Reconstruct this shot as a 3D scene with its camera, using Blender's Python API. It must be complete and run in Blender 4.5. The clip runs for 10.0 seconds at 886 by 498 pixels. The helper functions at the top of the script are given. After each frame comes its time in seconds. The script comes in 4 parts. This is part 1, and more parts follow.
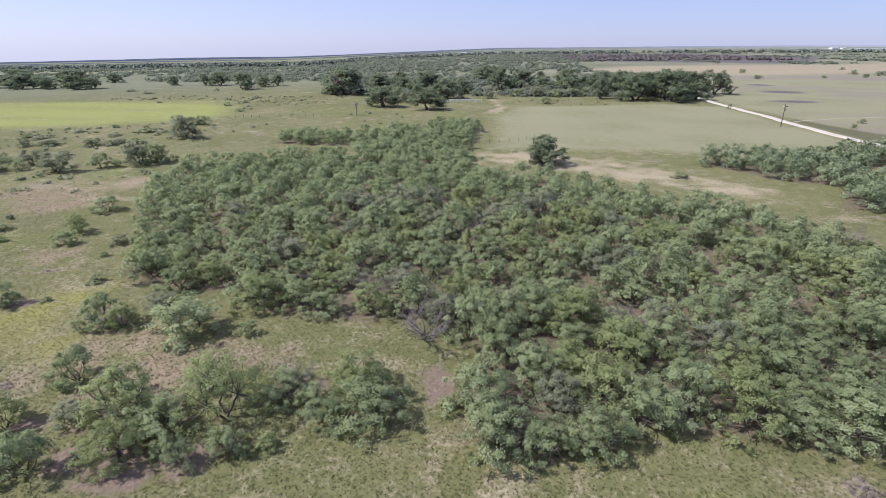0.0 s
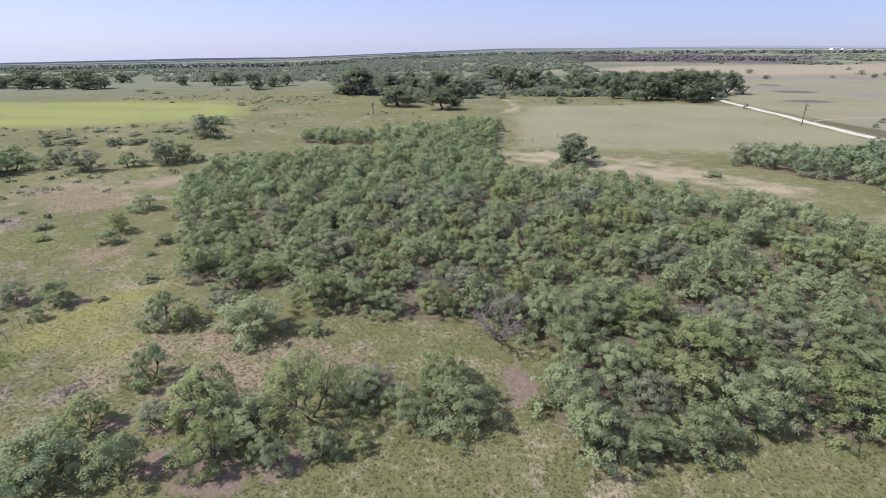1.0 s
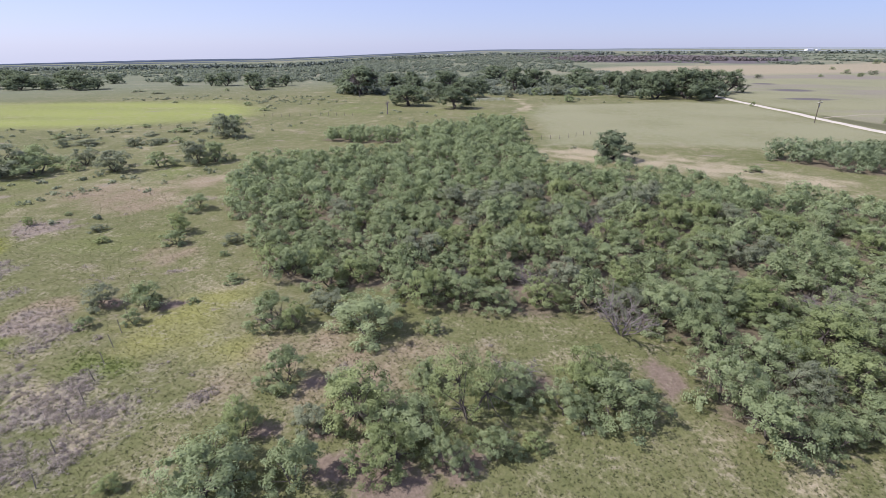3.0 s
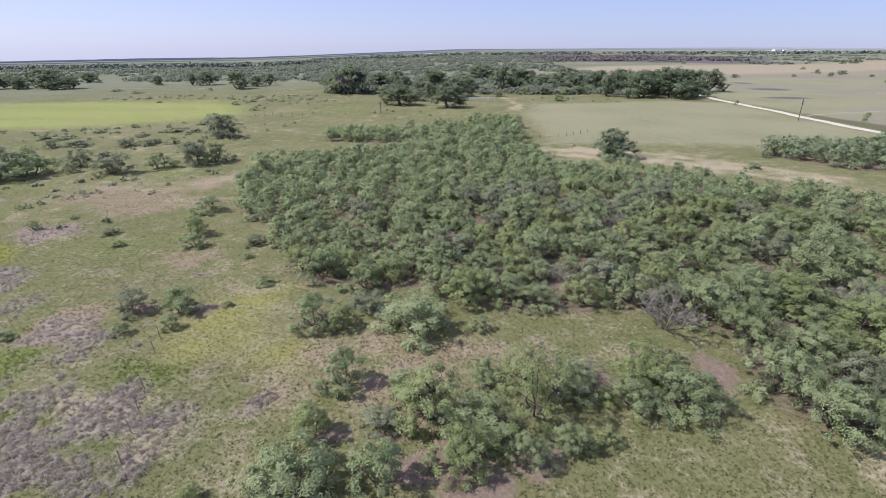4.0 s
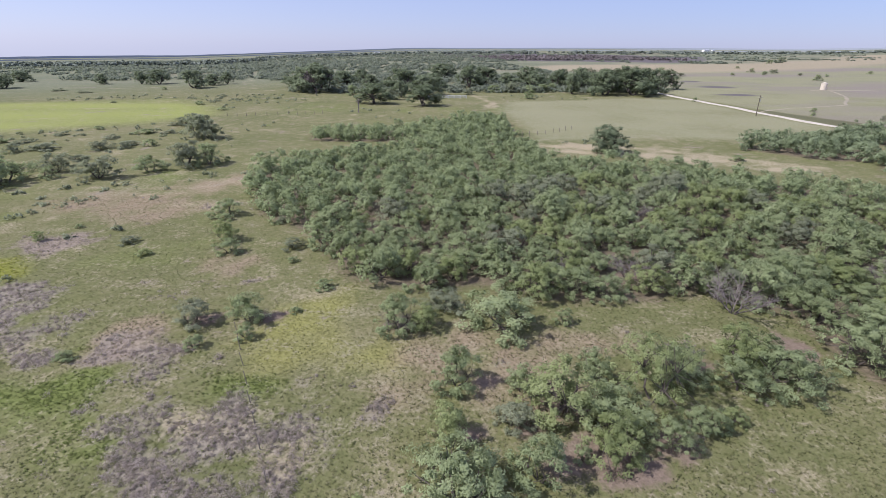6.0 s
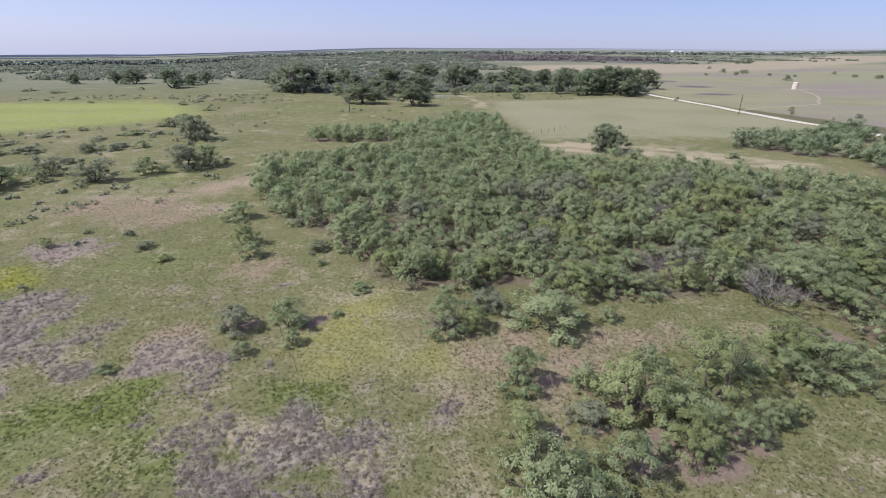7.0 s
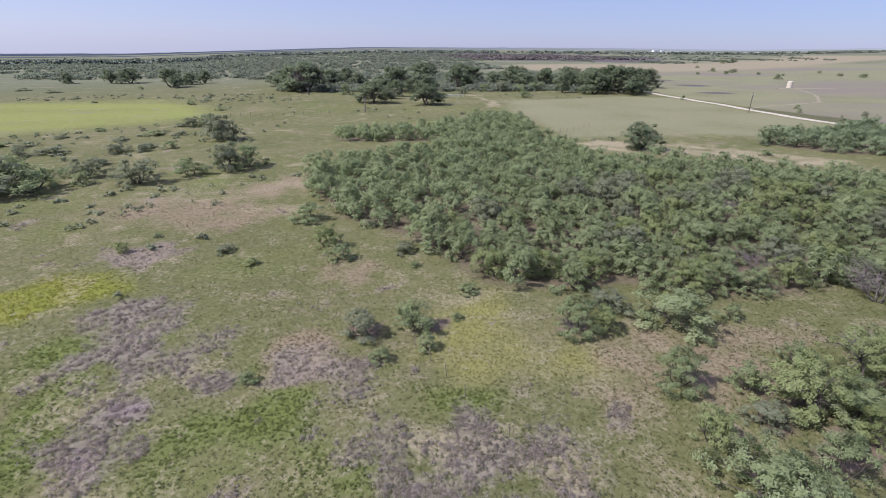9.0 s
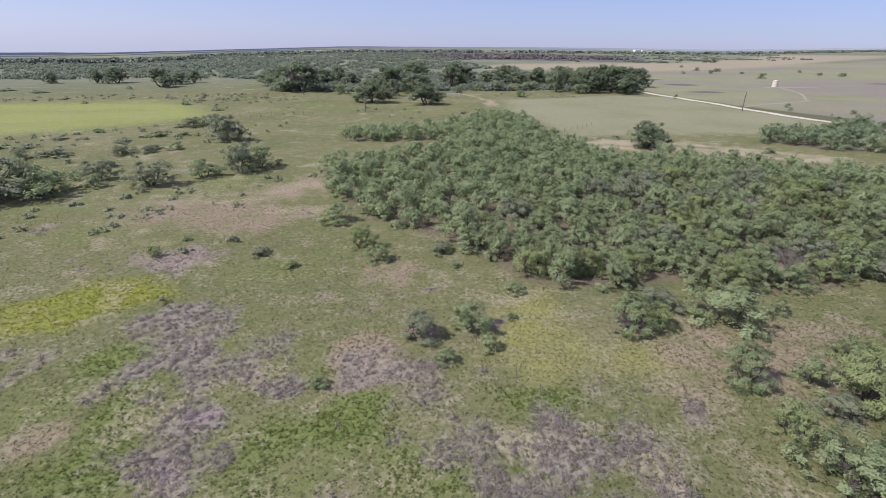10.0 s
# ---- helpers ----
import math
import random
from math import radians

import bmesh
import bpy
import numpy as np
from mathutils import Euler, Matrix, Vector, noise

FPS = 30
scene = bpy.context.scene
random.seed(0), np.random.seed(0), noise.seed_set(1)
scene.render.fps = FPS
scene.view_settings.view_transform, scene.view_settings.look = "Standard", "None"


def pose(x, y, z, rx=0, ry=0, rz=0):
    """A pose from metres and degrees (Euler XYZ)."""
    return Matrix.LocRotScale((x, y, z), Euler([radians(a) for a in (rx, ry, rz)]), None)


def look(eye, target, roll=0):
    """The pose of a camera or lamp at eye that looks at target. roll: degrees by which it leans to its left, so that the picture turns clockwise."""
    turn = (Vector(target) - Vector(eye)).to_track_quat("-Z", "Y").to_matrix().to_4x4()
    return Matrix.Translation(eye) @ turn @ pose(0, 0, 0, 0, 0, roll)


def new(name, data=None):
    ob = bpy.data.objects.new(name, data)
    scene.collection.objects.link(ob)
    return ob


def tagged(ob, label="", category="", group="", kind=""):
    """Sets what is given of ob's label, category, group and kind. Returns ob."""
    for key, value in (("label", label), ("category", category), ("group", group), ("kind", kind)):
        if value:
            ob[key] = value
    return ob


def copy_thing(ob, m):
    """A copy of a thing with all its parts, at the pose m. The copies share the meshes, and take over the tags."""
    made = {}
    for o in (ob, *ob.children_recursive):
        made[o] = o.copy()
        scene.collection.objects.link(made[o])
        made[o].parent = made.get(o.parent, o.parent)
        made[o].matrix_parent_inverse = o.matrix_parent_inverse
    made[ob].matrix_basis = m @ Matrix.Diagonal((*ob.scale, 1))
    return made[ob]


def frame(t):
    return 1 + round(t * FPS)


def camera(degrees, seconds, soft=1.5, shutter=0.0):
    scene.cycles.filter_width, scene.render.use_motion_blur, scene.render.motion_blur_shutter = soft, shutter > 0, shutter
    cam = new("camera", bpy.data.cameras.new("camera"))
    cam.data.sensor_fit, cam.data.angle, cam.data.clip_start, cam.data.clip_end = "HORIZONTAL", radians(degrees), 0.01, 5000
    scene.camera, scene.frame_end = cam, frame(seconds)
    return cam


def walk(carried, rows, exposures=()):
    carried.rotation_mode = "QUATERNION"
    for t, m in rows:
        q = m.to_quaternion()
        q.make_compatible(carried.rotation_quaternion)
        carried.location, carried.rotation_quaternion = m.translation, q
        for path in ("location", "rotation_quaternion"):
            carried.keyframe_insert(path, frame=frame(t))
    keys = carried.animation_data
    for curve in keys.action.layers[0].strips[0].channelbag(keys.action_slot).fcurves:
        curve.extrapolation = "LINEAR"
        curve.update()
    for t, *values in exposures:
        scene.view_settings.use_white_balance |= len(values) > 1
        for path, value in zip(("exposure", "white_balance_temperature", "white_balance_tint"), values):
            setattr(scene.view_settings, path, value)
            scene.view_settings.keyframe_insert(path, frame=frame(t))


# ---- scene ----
cam = camera(86.5, 10.0, soft=0.6)
PATH = [
    (0, (-9.841, 3.865, 23.976), (-10.003, 5.691, 23.177), -0.1),
    (0.5, (-13.007, 3.874, 23.726), (-13.167, 5.701, 22.928), -0.1),
    (1, (-16.065, 3.8, 23.527), (-16.226, 5.628, 22.73), -0.1),
    (1.5, (-19.042, 3.81, 23.28), (-19.203, 5.638, 22.484), -0.2),
    (2, (-21.976, 3.809, 23.039), (-22.133, 5.638, 22.246), -0.2),
    (2.5, (-24.899, 3.774, 22.792), (-25.033, 5.605, 22.0), -0.2),
    (4, (-33.436, 3.597, 22.577), (-33.447, 5.432, 21.782), 0.1),
    (4.5, (-36.256, 3.647, 22.487), (-36.225, 5.482, 21.691), 0.1),
    (5, (-39.004, 3.718, 22.398), (-38.913, 5.551, 21.602), 0.3),
    (5.5, (-41.763, 3.875, 22.338), (-41.626, 5.704, 21.541), 0.4),
    (7, (-50.336, 5.251, 22.104), (-50.052, 7.063, 21.307), 0.7),
    (7.5, (-53.297, 5.954, 21.978), (-52.992, 7.763, 21.181), 0.8),
    (8, (-56.147, 6.692, 21.834), (-55.831, 8.5, 21.037), 0.8),
    (8.5, (-59.05, 7.367, 21.753), (-58.718, 9.171, 20.956), 0.7),
    (9, (-61.972, 8.05, 21.716), (-61.622, 9.85, 20.918), 0.8),
    (9.5, (-64.87, 8.689, 21.688), (-64.493, 10.484, 20.89), 0.8),
    (10, (-67.721, 9.36, 21.652), (-67.309, 11.146, 20.853), 0.9),
]
walk(cam, [(t, look(eye, target, roll)) for t, eye, target, roll in PATH], [(0, 0.95, 6060, 16), (5, 0.9, 6060, 16), (10, 0.76, 6060, 16)])

# ---- world, sun ----
SUN_ELEV, SUN_AZ = 48.0, 188.0          # azimuth: degrees from +x, anticlockwise, towards the sun
world = bpy.data.worlds.new("world")
scene.world = world
world.use_nodes = True
wn = world.node_tree.nodes
wl = world.node_tree.links
sky = wn.new("ShaderNodeTexSky")
sky.sky_type = "NISHITA"
sky.sun_disc = False
sky.sun_elevation = radians(SUN_ELEV)
sky.sun_rotation = radians(SUN_AZ - 90.0)
sky.altitude = 300
sky.air_density, sky.dust_density, sky.ozone_density = 1.0, 0.3, 3.0
# a summer haze lies over the whole dome: clear sky and a pale even veil
veil = wn.new("ShaderNodeMix")
veil.data_type = "RGBA"
veil.inputs[0].default_value = 0.62
glow_co = wn.new("ShaderNodeTexCoord")
glow_dot = wn.new("ShaderNodeVectorMath")
glow_dot.operation = "DOT_PRODUCT"
glow_dot.inputs[1].default_value = (math.cos(radians(SUN_AZ)) * math.cos(radians(SUN_ELEV)), math.sin(radians(SUN_AZ)) * math.cos(radians(SUN_ELEV)), math.sin(radians(SUN_ELEV)))
wl.new(glow_co.outputs["Generated"], glow_dot.inputs[0])
# the haze is paler on the sun's side
glow_map = wn.new("ShaderNodeMapRange")
glow_map.inputs["From Min"].default_value, glow_map.inputs["From Max"].default_value = -0.6, 0.6
wl.new(glow_dot.outputs["Value"], glow_map.inputs["Value"])
haze = wn.new("ShaderNodeMix")
haze.data_type = "RGBA"
haze.inputs[6].default_value = (2.95, 3.4, 5.5, 1)
haze.inputs[7].default_value = (5.4, 5.4, 7.0, 1)
wl.new(glow_map.outputs[0], haze.inputs[0])
wl.new(haze.outputs[2], veil.inputs[7])
tint = wn.new("ShaderNodeMix")
tint.data_type, tint.blend_type = "RGBA", "MULTIPLY"
tint.inputs[0].default_value = 1.0
tint.inputs[7].default_value = (0.85, 0.91, 1.12, 1)
wl.new(sky.outputs[0], tint.inputs[6])
wl.new(tint.outputs[2], veil.inputs[6])
wl.new(veil.outputs[2], wn["Background"].inputs[0])
wn["Background"].inputs[1].default_value = 0.07
sun = new("sun", bpy.data.lights.new("sun", "SUN"))
sun.data.energy, sun.data.angle, sun.data.color = 3.3, radians(0.6), (1.0, 0.95, 0.87)
toward_sun = Vector((math.cos(radians(SUN_AZ)) * math.cos(radians(SUN_ELEV)),
                     math.sin(radians(SUN_AZ)) * math.cos(radians(SUN_ELEV)), math.sin(radians(SUN_ELEV))))
sun.matrix_world = look(toward_sun * 100, (0, 0, 0))

# ---- materials ----


def material(name):
    m = bpy.data.materials.new(name)
    m.use_nodes = True
    return m, m.node_tree.nodes, m.node_tree.links, m.node_tree.nodes["Principled BSDF"]


def ramp(nodes, stops):
    r = nodes.new("ShaderNodeValToRGB")
    while len(r.color_ramp.elements) < len(stops):
        r.color_ramp.elements.new(0.5)
    for e, (p, c) in zip(r.color_ramp.elements, stops):
        e.position, e.color = p, (*c, 1)
    return r


def noise_node(nodes, links, vec, scale, detail=4, rough=0.6):
    n = nodes.new("ShaderNodeTexNoise")
    n.inputs["Scale"].default_value, n.inputs["Detail"].default_value, n.inputs["Roughness"].default_value = scale, detail, rough
    links.new(vec, n.inputs["Vector"])
    return n


def mixed(nodes, links, a, b, fac, blend="MIX"):
    m = nodes.new("ShaderNodeMix")
    m.data_type, m.blend_type = "RGBA", blend
    for sock, v in ((m.inputs[0], fac), (m.inputs[6], a), (m.inputs[7], b)):
        if isinstance(v, (int, float)):
            sock.default_value = v
        elif isinstance(v, tuple):
            sock.default_value = (*v, 1)
        else:
            links.new(v, sock)
    return m.outputs[2]


def maths(nodes, links, op, a, b=0.0, clamp=False):
    m = nodes.new("ShaderNodeMath")
    m.operation, m.use_clamp = op, clamp
    for sock, v in zip(m.inputs, (a, b)):
        if isinstance(v, (int, float)):
            sock.default_value = v
        else:
            links.new(v, sock)
    return m.outputs[0]


def leaf_material(name, dark, mid, pale, spread=0.5, glow=0.35, patch=0.55):
    """Foliage: colour varies from tree to tree and from spray to spray; leaves let some light through."""
    m, n, l, bsdf = material(name)
    info = n.new("ShaderNodeObjectInfo")
    geo = n.new("ShaderNodeNewGeometry")
    tone = maths(n, l, "ADD", maths(n, l, "MULTIPLY", info.outputs["Random"], spread),
                 maths(n, l, "ADD", maths(n, l, "MULTIPLY", geo.outputs["Random Per Island"], 0.4 * (1.0 - spread)), 0.3 * (1.0 - spread)))
    co = n.new("ShaderNodeTexCoord")
    clump = noise_node(n, l, co.outputs["Object"], patch, 2)
    tone = maths(n, l, "ADD", tone, maths(n, l, "MULTIPLY", maths(n, l, "SUBTRACT", clump.outputs[0], 0.5), 1.1), True)
    r = ramp(n, [(0.0, dark), (0.5, mid), (1.0, pale)])
    l.new(tone, r.inputs[0])
    l.new(r.outputs[0], bsdf.inputs["Base Color"])
    bsdf.inputs["Roughness"].default_value = 0.75
    bsdf.inputs["Specular IOR Level"].default_value = 0.05
    tr = n.new("ShaderNodeBsdfTranslucent")
    l.new(mixed(n, l, r.outputs[0], (0.35, 0.45, 0.1), 0.14), tr.inputs[0])
    ms = n.new("ShaderNodeMixShader")
    ms.inputs[0].default_value = glow
    l.new(bsdf.outputs[0], ms.inputs[1])
    l.new(tr.outputs[0], ms.inputs[2])
    l.new(ms.outputs[0], n["Material Output"].inputs[0])
    return m


def rough_material(name, stops, scale, rough=0.9, bump=0.3, metal=0.0):
    m, n, l, bsdf = material(name)
    co = n.new("ShaderNodeTexCoord")
    a = noise_node(n, l, co.outputs["Object"], scale, 6)
    b = noise_node(n, l, co.outputs["Object"], scale * 0.13, 3)
    f = maths(n, l, "ADD", maths(n, l, "MULTIPLY", a.outputs[0], 0.55), maths(n, l, "MULTIPLY", b.outputs[0], 0.45))
    r = ramp(n, stops)
    l.new(f, r.inputs[0])
    l.new(r.outputs[0], bsdf.inputs["Base Color"])
    bsdf.inputs["Roughness"].default_value = rough
    bsdf.inputs["Metallic"].default_value = metal
    bu = n.new("ShaderNodeBump")
    bu.inputs["Strength"].default_value = bump
    bu.inputs["Distance"].default_value = 0.05
    l.new(a.outputs[0], bu.inputs["Height"])
    l.new(bu.outputs[0], bsdf.inputs["Normal"])
    return m


MESQUITE = leaf_material("mesquite_leaf", (0.223, 0.267, 0.141), (0.308, 0.362, 0.198), (0.378, 0.43, 0.25), 0.42, 0.46)
YELLOWISH = leaf_material("bright_mesquite_leaf", (0.235, 0.28, 0.124), (0.3, 0.348, 0.165), (0.362, 0.408, 0.21), 0.42, 0.46)
GREYLEAF = leaf_material("grey_leaf", (0.208, 0.23, 0.157), (0.268, 0.292, 0.2), (0.32, 0.345, 0.237), 0.42, 0.46)
OAKLEAF = leaf_material("oak_leaf", (0.105, 0.135, 0.08), (0.16, 0.195, 0.12), (0.225, 0.262, 0.17), 0.3, 0.3)
THICKETLEAF = leaf_material("thicket_leaf", (0.2, 0.246, 0.132), (0.292, 0.348, 0.19), (0.378, 0.432, 0.248), 0.0, 0.46, 0.2)
GREYTWIG = leaf_material("bare_twigs", (0.1, 0.085, 0.085), (0.16, 0.14, 0.14), (0.24, 0.21, 0.21), 0.3, 0.1)
SCRUBLEAF = leaf_material("scrub_leaf", (0.175, 0.22, 0.128), (0.25, 0.302, 0.18), (0.335, 0.385, 0.238), 0.0, 0.36, 0.18)
# far foliage: distance haze is put into the leaf colour, paler and bluer
HAZED_FARLEAF = leaf_material("hazed_scrub_leaf", (0.203, 0.231, 0.182), (0.236, 0.265, 0.21), (0.272, 0.3, 0.24), 0.0, 0.5, 0.03)
HAZED_FARTREE = leaf_material("hazed_tree_leaf", (0.16, 0.185, 0.155), (0.21, 0.24, 0.205), (0.27, 0.3, 0.26), 0.0, 0.2, 0.03)
BARK = rough_material("bark", [(0.3, (0.035, 0.028, 0.024)), (0.7, (0.12, 0.1, 0.085))], 9)
DEADWOOD = rough_material("dead_wood", [(0.3, (0.09, 0.076, 0.074)), (0.7, (0.22, 0.19, 0.185))], 7)
GRAVEL = rough_material("caliche_road", [(0.25, (0.34, 0.305, 0.25)), (0.75, (0.52, 0.475, 0.4))], 1.2)
POLEWOOD = rough_material("pole_wood", [(0.3, (0.05, 0.04, 0.03)), (0.7, (0.14, 0.11, 0.09))], 6)
POSTWOOD = rough_material("post_wood", [(0.3, (0.12, 0.1, 0.09)), (0.7, (0.3, 0.26, 0.22))], 6)
TANKPAINT = rough_material("tank_paint", [(0.3, (0.5, 0.44, 0.36)), (0.7, (0.62, 0.56, 0.47))], 0.8, 0.5, 0.05)
WHITEWALL = rough_material("white_wall", [(0.3, (0.7, 0.7, 0.7)), (0.7, (0.85, 0.85, 0.85))], 0.5, 0.6, 0.0)
ROOFTIN = rough_material("roof_metal", [(0.3, (0.35, 0.36, 0.38)), (0.7, (0.55, 0.56, 0.58))], 0.5, 0.4, 0.0, 0.3)


def blade_material(name, stops):
    """Grass and weeds: each tuft has its tone, and each blade strays a little from it."""
    m, n, l, bsdf = material(name)
    geo = n.new("ShaderNodeNewGeometry")
    tuft = n.new("ShaderNodeAttribute")
    tuft.attribute_name = "tone"
    r = ramp(n, stops)
    l.new(maths(n, l, "ADD", maths(n, l, "MULTIPLY", tuft.outputs["Fac"], 0.7), maths(n, l, "MULTIPLY", geo.outputs["Random Per Island"], 0.3)), r.inputs[0])
    l.new(r.outputs[0], bsdf.inputs["Base Color"])
    bsdf.inputs["Roughness"].default_value = 0.7
    bsdf.inputs["Specular IOR Level"].default_value = 0.2
    tr = n.new("ShaderNodeBsdfTranslucent")
    l.new(r.outputs[0], tr.inputs[0])
    ms = n.new("ShaderNodeMixShader")
    ms.inputs[0].default_value = 0.5
    l.new(bsdf.outputs[0], ms.inputs[1])
    l.new(tr.outputs[0], ms.inputs[2])
    l.new(ms.outputs[0], n["Material Output"].inputs[0])
    return m


GREENBLADE = blade_material("green_blade", [(0, (0.155, 0.164, 0.07)), (0.6, (0.187, 0.187, 0.09)), (1, (0.23, 0.213, 0.12))])
LIMEBLADE = blade_material("lime_blade", [(0, (0.2, 0.218, 0.042)), (0.6, (0.255, 0.272, 0.058)), (1, (0.3, 0.312, 0.08))])
HERBBLADE = blade_material("herb_blade", [(0, (0.118, 0.152, 0.044)), (0.6, (0.152, 0.188, 0.057)), (1, (0.2, 0.226, 0.08))])
GREYBLADE = blade_material("grey_blade", [(0, (0.25, 0.217, 0.187)), (0.6, (0.34, 0.297, 0.27)), (1, (0.42, 0.372, 0.35))])
PINKBLADE = blade_material("pink_blade", [(0, (0.28, 0.22, 0.215)), (0.6, (0.37, 0.3, 0.305)), (1, (0.44, 0.37, 0.38))])
WEEDBLADE = blade_material("weed_blade", [(0, (0.125, 0.146, 0.058)), (0.6, (0.155, 0.173, 0.072)), (1, (0.2, 0.205, 0.093))])
STRAWBLADE = blade_material("straw_blade", [(0, (0.2, 0.175, 0.108)), (0.6, (0.24, 0.208, 0.132)), (1, (0.285, 0.248, 0.168))])
YELLOWBLADE = blade_material("yellow_blade", [(0, (0.19, 0.195, 0.068)), (0.6, (0.235, 0.235, 0.088)), (1, (0.29, 0.275, 0.125))])

# ---- mesh helpers ----


def mesh_data(name, verts, faces, mat):
    me = bpy.data.meshes.new(name)
    me.from_pydata(np.asarray(verts).tolist() if not isinstance(verts, list) else verts, [],
                   np.asarray(faces).tolist() if not isinstance(faces, list) else faces)
    me.materials.append(mat)
    me.update()
    return me


def billow(me, verts, hubs, per):
    """Shade a crown softly: the leaves' normals follow the lobe that they clothe."""
    p = np.asarray(verts)
    away = p - np.repeat(np.asarray(hubs), per * 3, 0)
    away /= np.linalg.norm(away, axis=1)[:, None] + 1e-9
    tilt = np.repeat(np.random.default_rng(len(p)).normal(size=(len(p) // 3, 3)) * 0.32, 3, 0)
    away = away + tilt + np.array([0, 0, 0.25])
    away /= np.linalg.norm(away, axis=1)[:, None]
    me.polygons.foreach_set("use_smooth", np.ones(len(me.polygons), bool))
    me.normals_split_custom_set_from_vertices(away.tolist())
    return me


def part(name, me, parent, label=""):
    ob = new(name, me)
    ob.parent = parent
    return tagged(ob, label) if label else ob


def bm_part(name, bm, mat, parent, label=""):
    me = bpy.data.meshes.new(name)
    bm.to_mesh(me)
    bm.free()
    me.materials.append(mat)
    return part(name, me, parent, label)


def tris(n):
    return np.arange(3 * n).reshape(n, 3)


def sprays(rng, centres, radii, per, size, squash=0.8, up=0.25, slender=0.45, ruffle=0.7, hubs=None):
    """Leaf sprays in clumps, most of them facing away from the middle of their lobe (hub) or clump."""
    c = np.repeat(np.asarray(centres), per, 0)
    r = np.repeat(np.asarray(radii), per)
    k = len(c)
    d = rng.normal(size=(k, 3))
    d[:, 2] += up
    d /= np.linalg.norm(d, axis=1)[:, None]
    p = c + d * (r * rng.uniform(0.3, 1.1, k))[:, None] * np.array([1, 1, squash])
    nrm = d
    if hubs is not None:
        away = p - np.repeat(np.asarray(hubs), per, 0)
        nrm = away / (np.linalg.norm(away, axis=1)[:, None] + 1e-9) + d * 0.3
    nrm = nrm + rng.normal(size=(k, 3)) * ruffle
    nrm[:, 2] += 0.3
    nrm /= np.linalg.norm(nrm, axis=1)[:, None]
    t = np.cross(nrm, rng.normal(size=(k, 3)))
    t /= np.linalg.norm(t, axis=1)[:, None] + 1e-9
    b = np.cross(nrm, t)
    ln = (size * rng.uniform(0.6, 1.4, k))[:, None]
    wd = ln * (slender * rng.uniform(0.7, 1.3, k))[:, None]
    v = np.stack([p - t * ln * 0.5 + b * wd * 0.5, p + t * ln * 0.6, p - t * ln * 0.5 - b * wd * 0.5], 1)
    facing = np.cross(v[:, 1] - v[:, 0], v[:, 2] - v[:, 0])
    flip = (facing * nrm).sum(1) < 0
    v[flip] = v[flip][:, [0, 2, 1]]
    return v.reshape(-1, 3), tris(k)


def tube(verts, faces, pts, r0, r1, sides=5):
    """A tapered branch along pts, added to verts and faces."""
    base = len(verts)
    pts = [Vector(p) for p in pts]
    for i, p in enumerate(pts):
        d = (pts[min(i + 1, len(pts) - 1)] - pts[max(i - 1, 0)]).normalized()
        a = d.orthogonal().normalized()
        b = d.cross(a)
        r = r0 + (r1 - r0) * i / (len(pts) - 1)
        for s in range(sides):
            w = 2 * math.pi * s / sides
            verts.append(tuple(p + a * (r * math.cos(w)) + b * (r * math.sin(w))))
    for i in range(len(pts) - 1):
        for s in range(sides):
            q = (s + 1) % sides
            faces.append((base + i * sides + s, base + i * sides + q, base + (i + 1) * sides + q, base + (i + 1) * sides + s))
    faces.append(tuple(base + (len(pts) - 1) * sides + s for s in range(sides)))


def bent(rng, a, b, segs=4, wob=0.12):
    a, b = np.array(a, float), np.array(b, float)
    ln = np.linalg.norm(b - a)
    return [a + (b - a) * (i / segs) + (rng.normal(size=3) * wob * ln * (0.35 if i else 0) if i < segs else 0) for i in range(segs + 1)]


def stems(rng, centres, count, r0, fork=0.35, spread=0.25):
    """Trunk meshes: several leaning stems from the base that fork towards the clumps."""
    v, f = [], []
    order = rng.permutation(len(centres))
    top = max(c[2] for c in centres)
    forks = []
    for s in range(count):
        w = 2 * math.pi * (s + rng.uniform(-0.3, 0.3)) / count
        end = np.array([math.cos(w) * top * spread, math.sin(w) * top * spread, top * fork * rng.uniform(0.8, 1.2)])
        pts = bent(rng, (math.cos(w) * r0 * 0.7, math.sin(w) * r0 * 0.7, -0.25), end, 4)
        tube(v, f, pts, r0, r0 * 0.6, 6)
        forks.append(end)
    for i in order[: max(8, len(centres) // 3)]:
        c = np.array(centres[i])
        k = int(np.argmin([np.linalg.norm(c[:2] - e[:2]) for e in forks]))
        tube(v, f, bent(rng, forks[k], c, 3), r0 * 0.45, r0 * 0.1, 4)
    return v, f


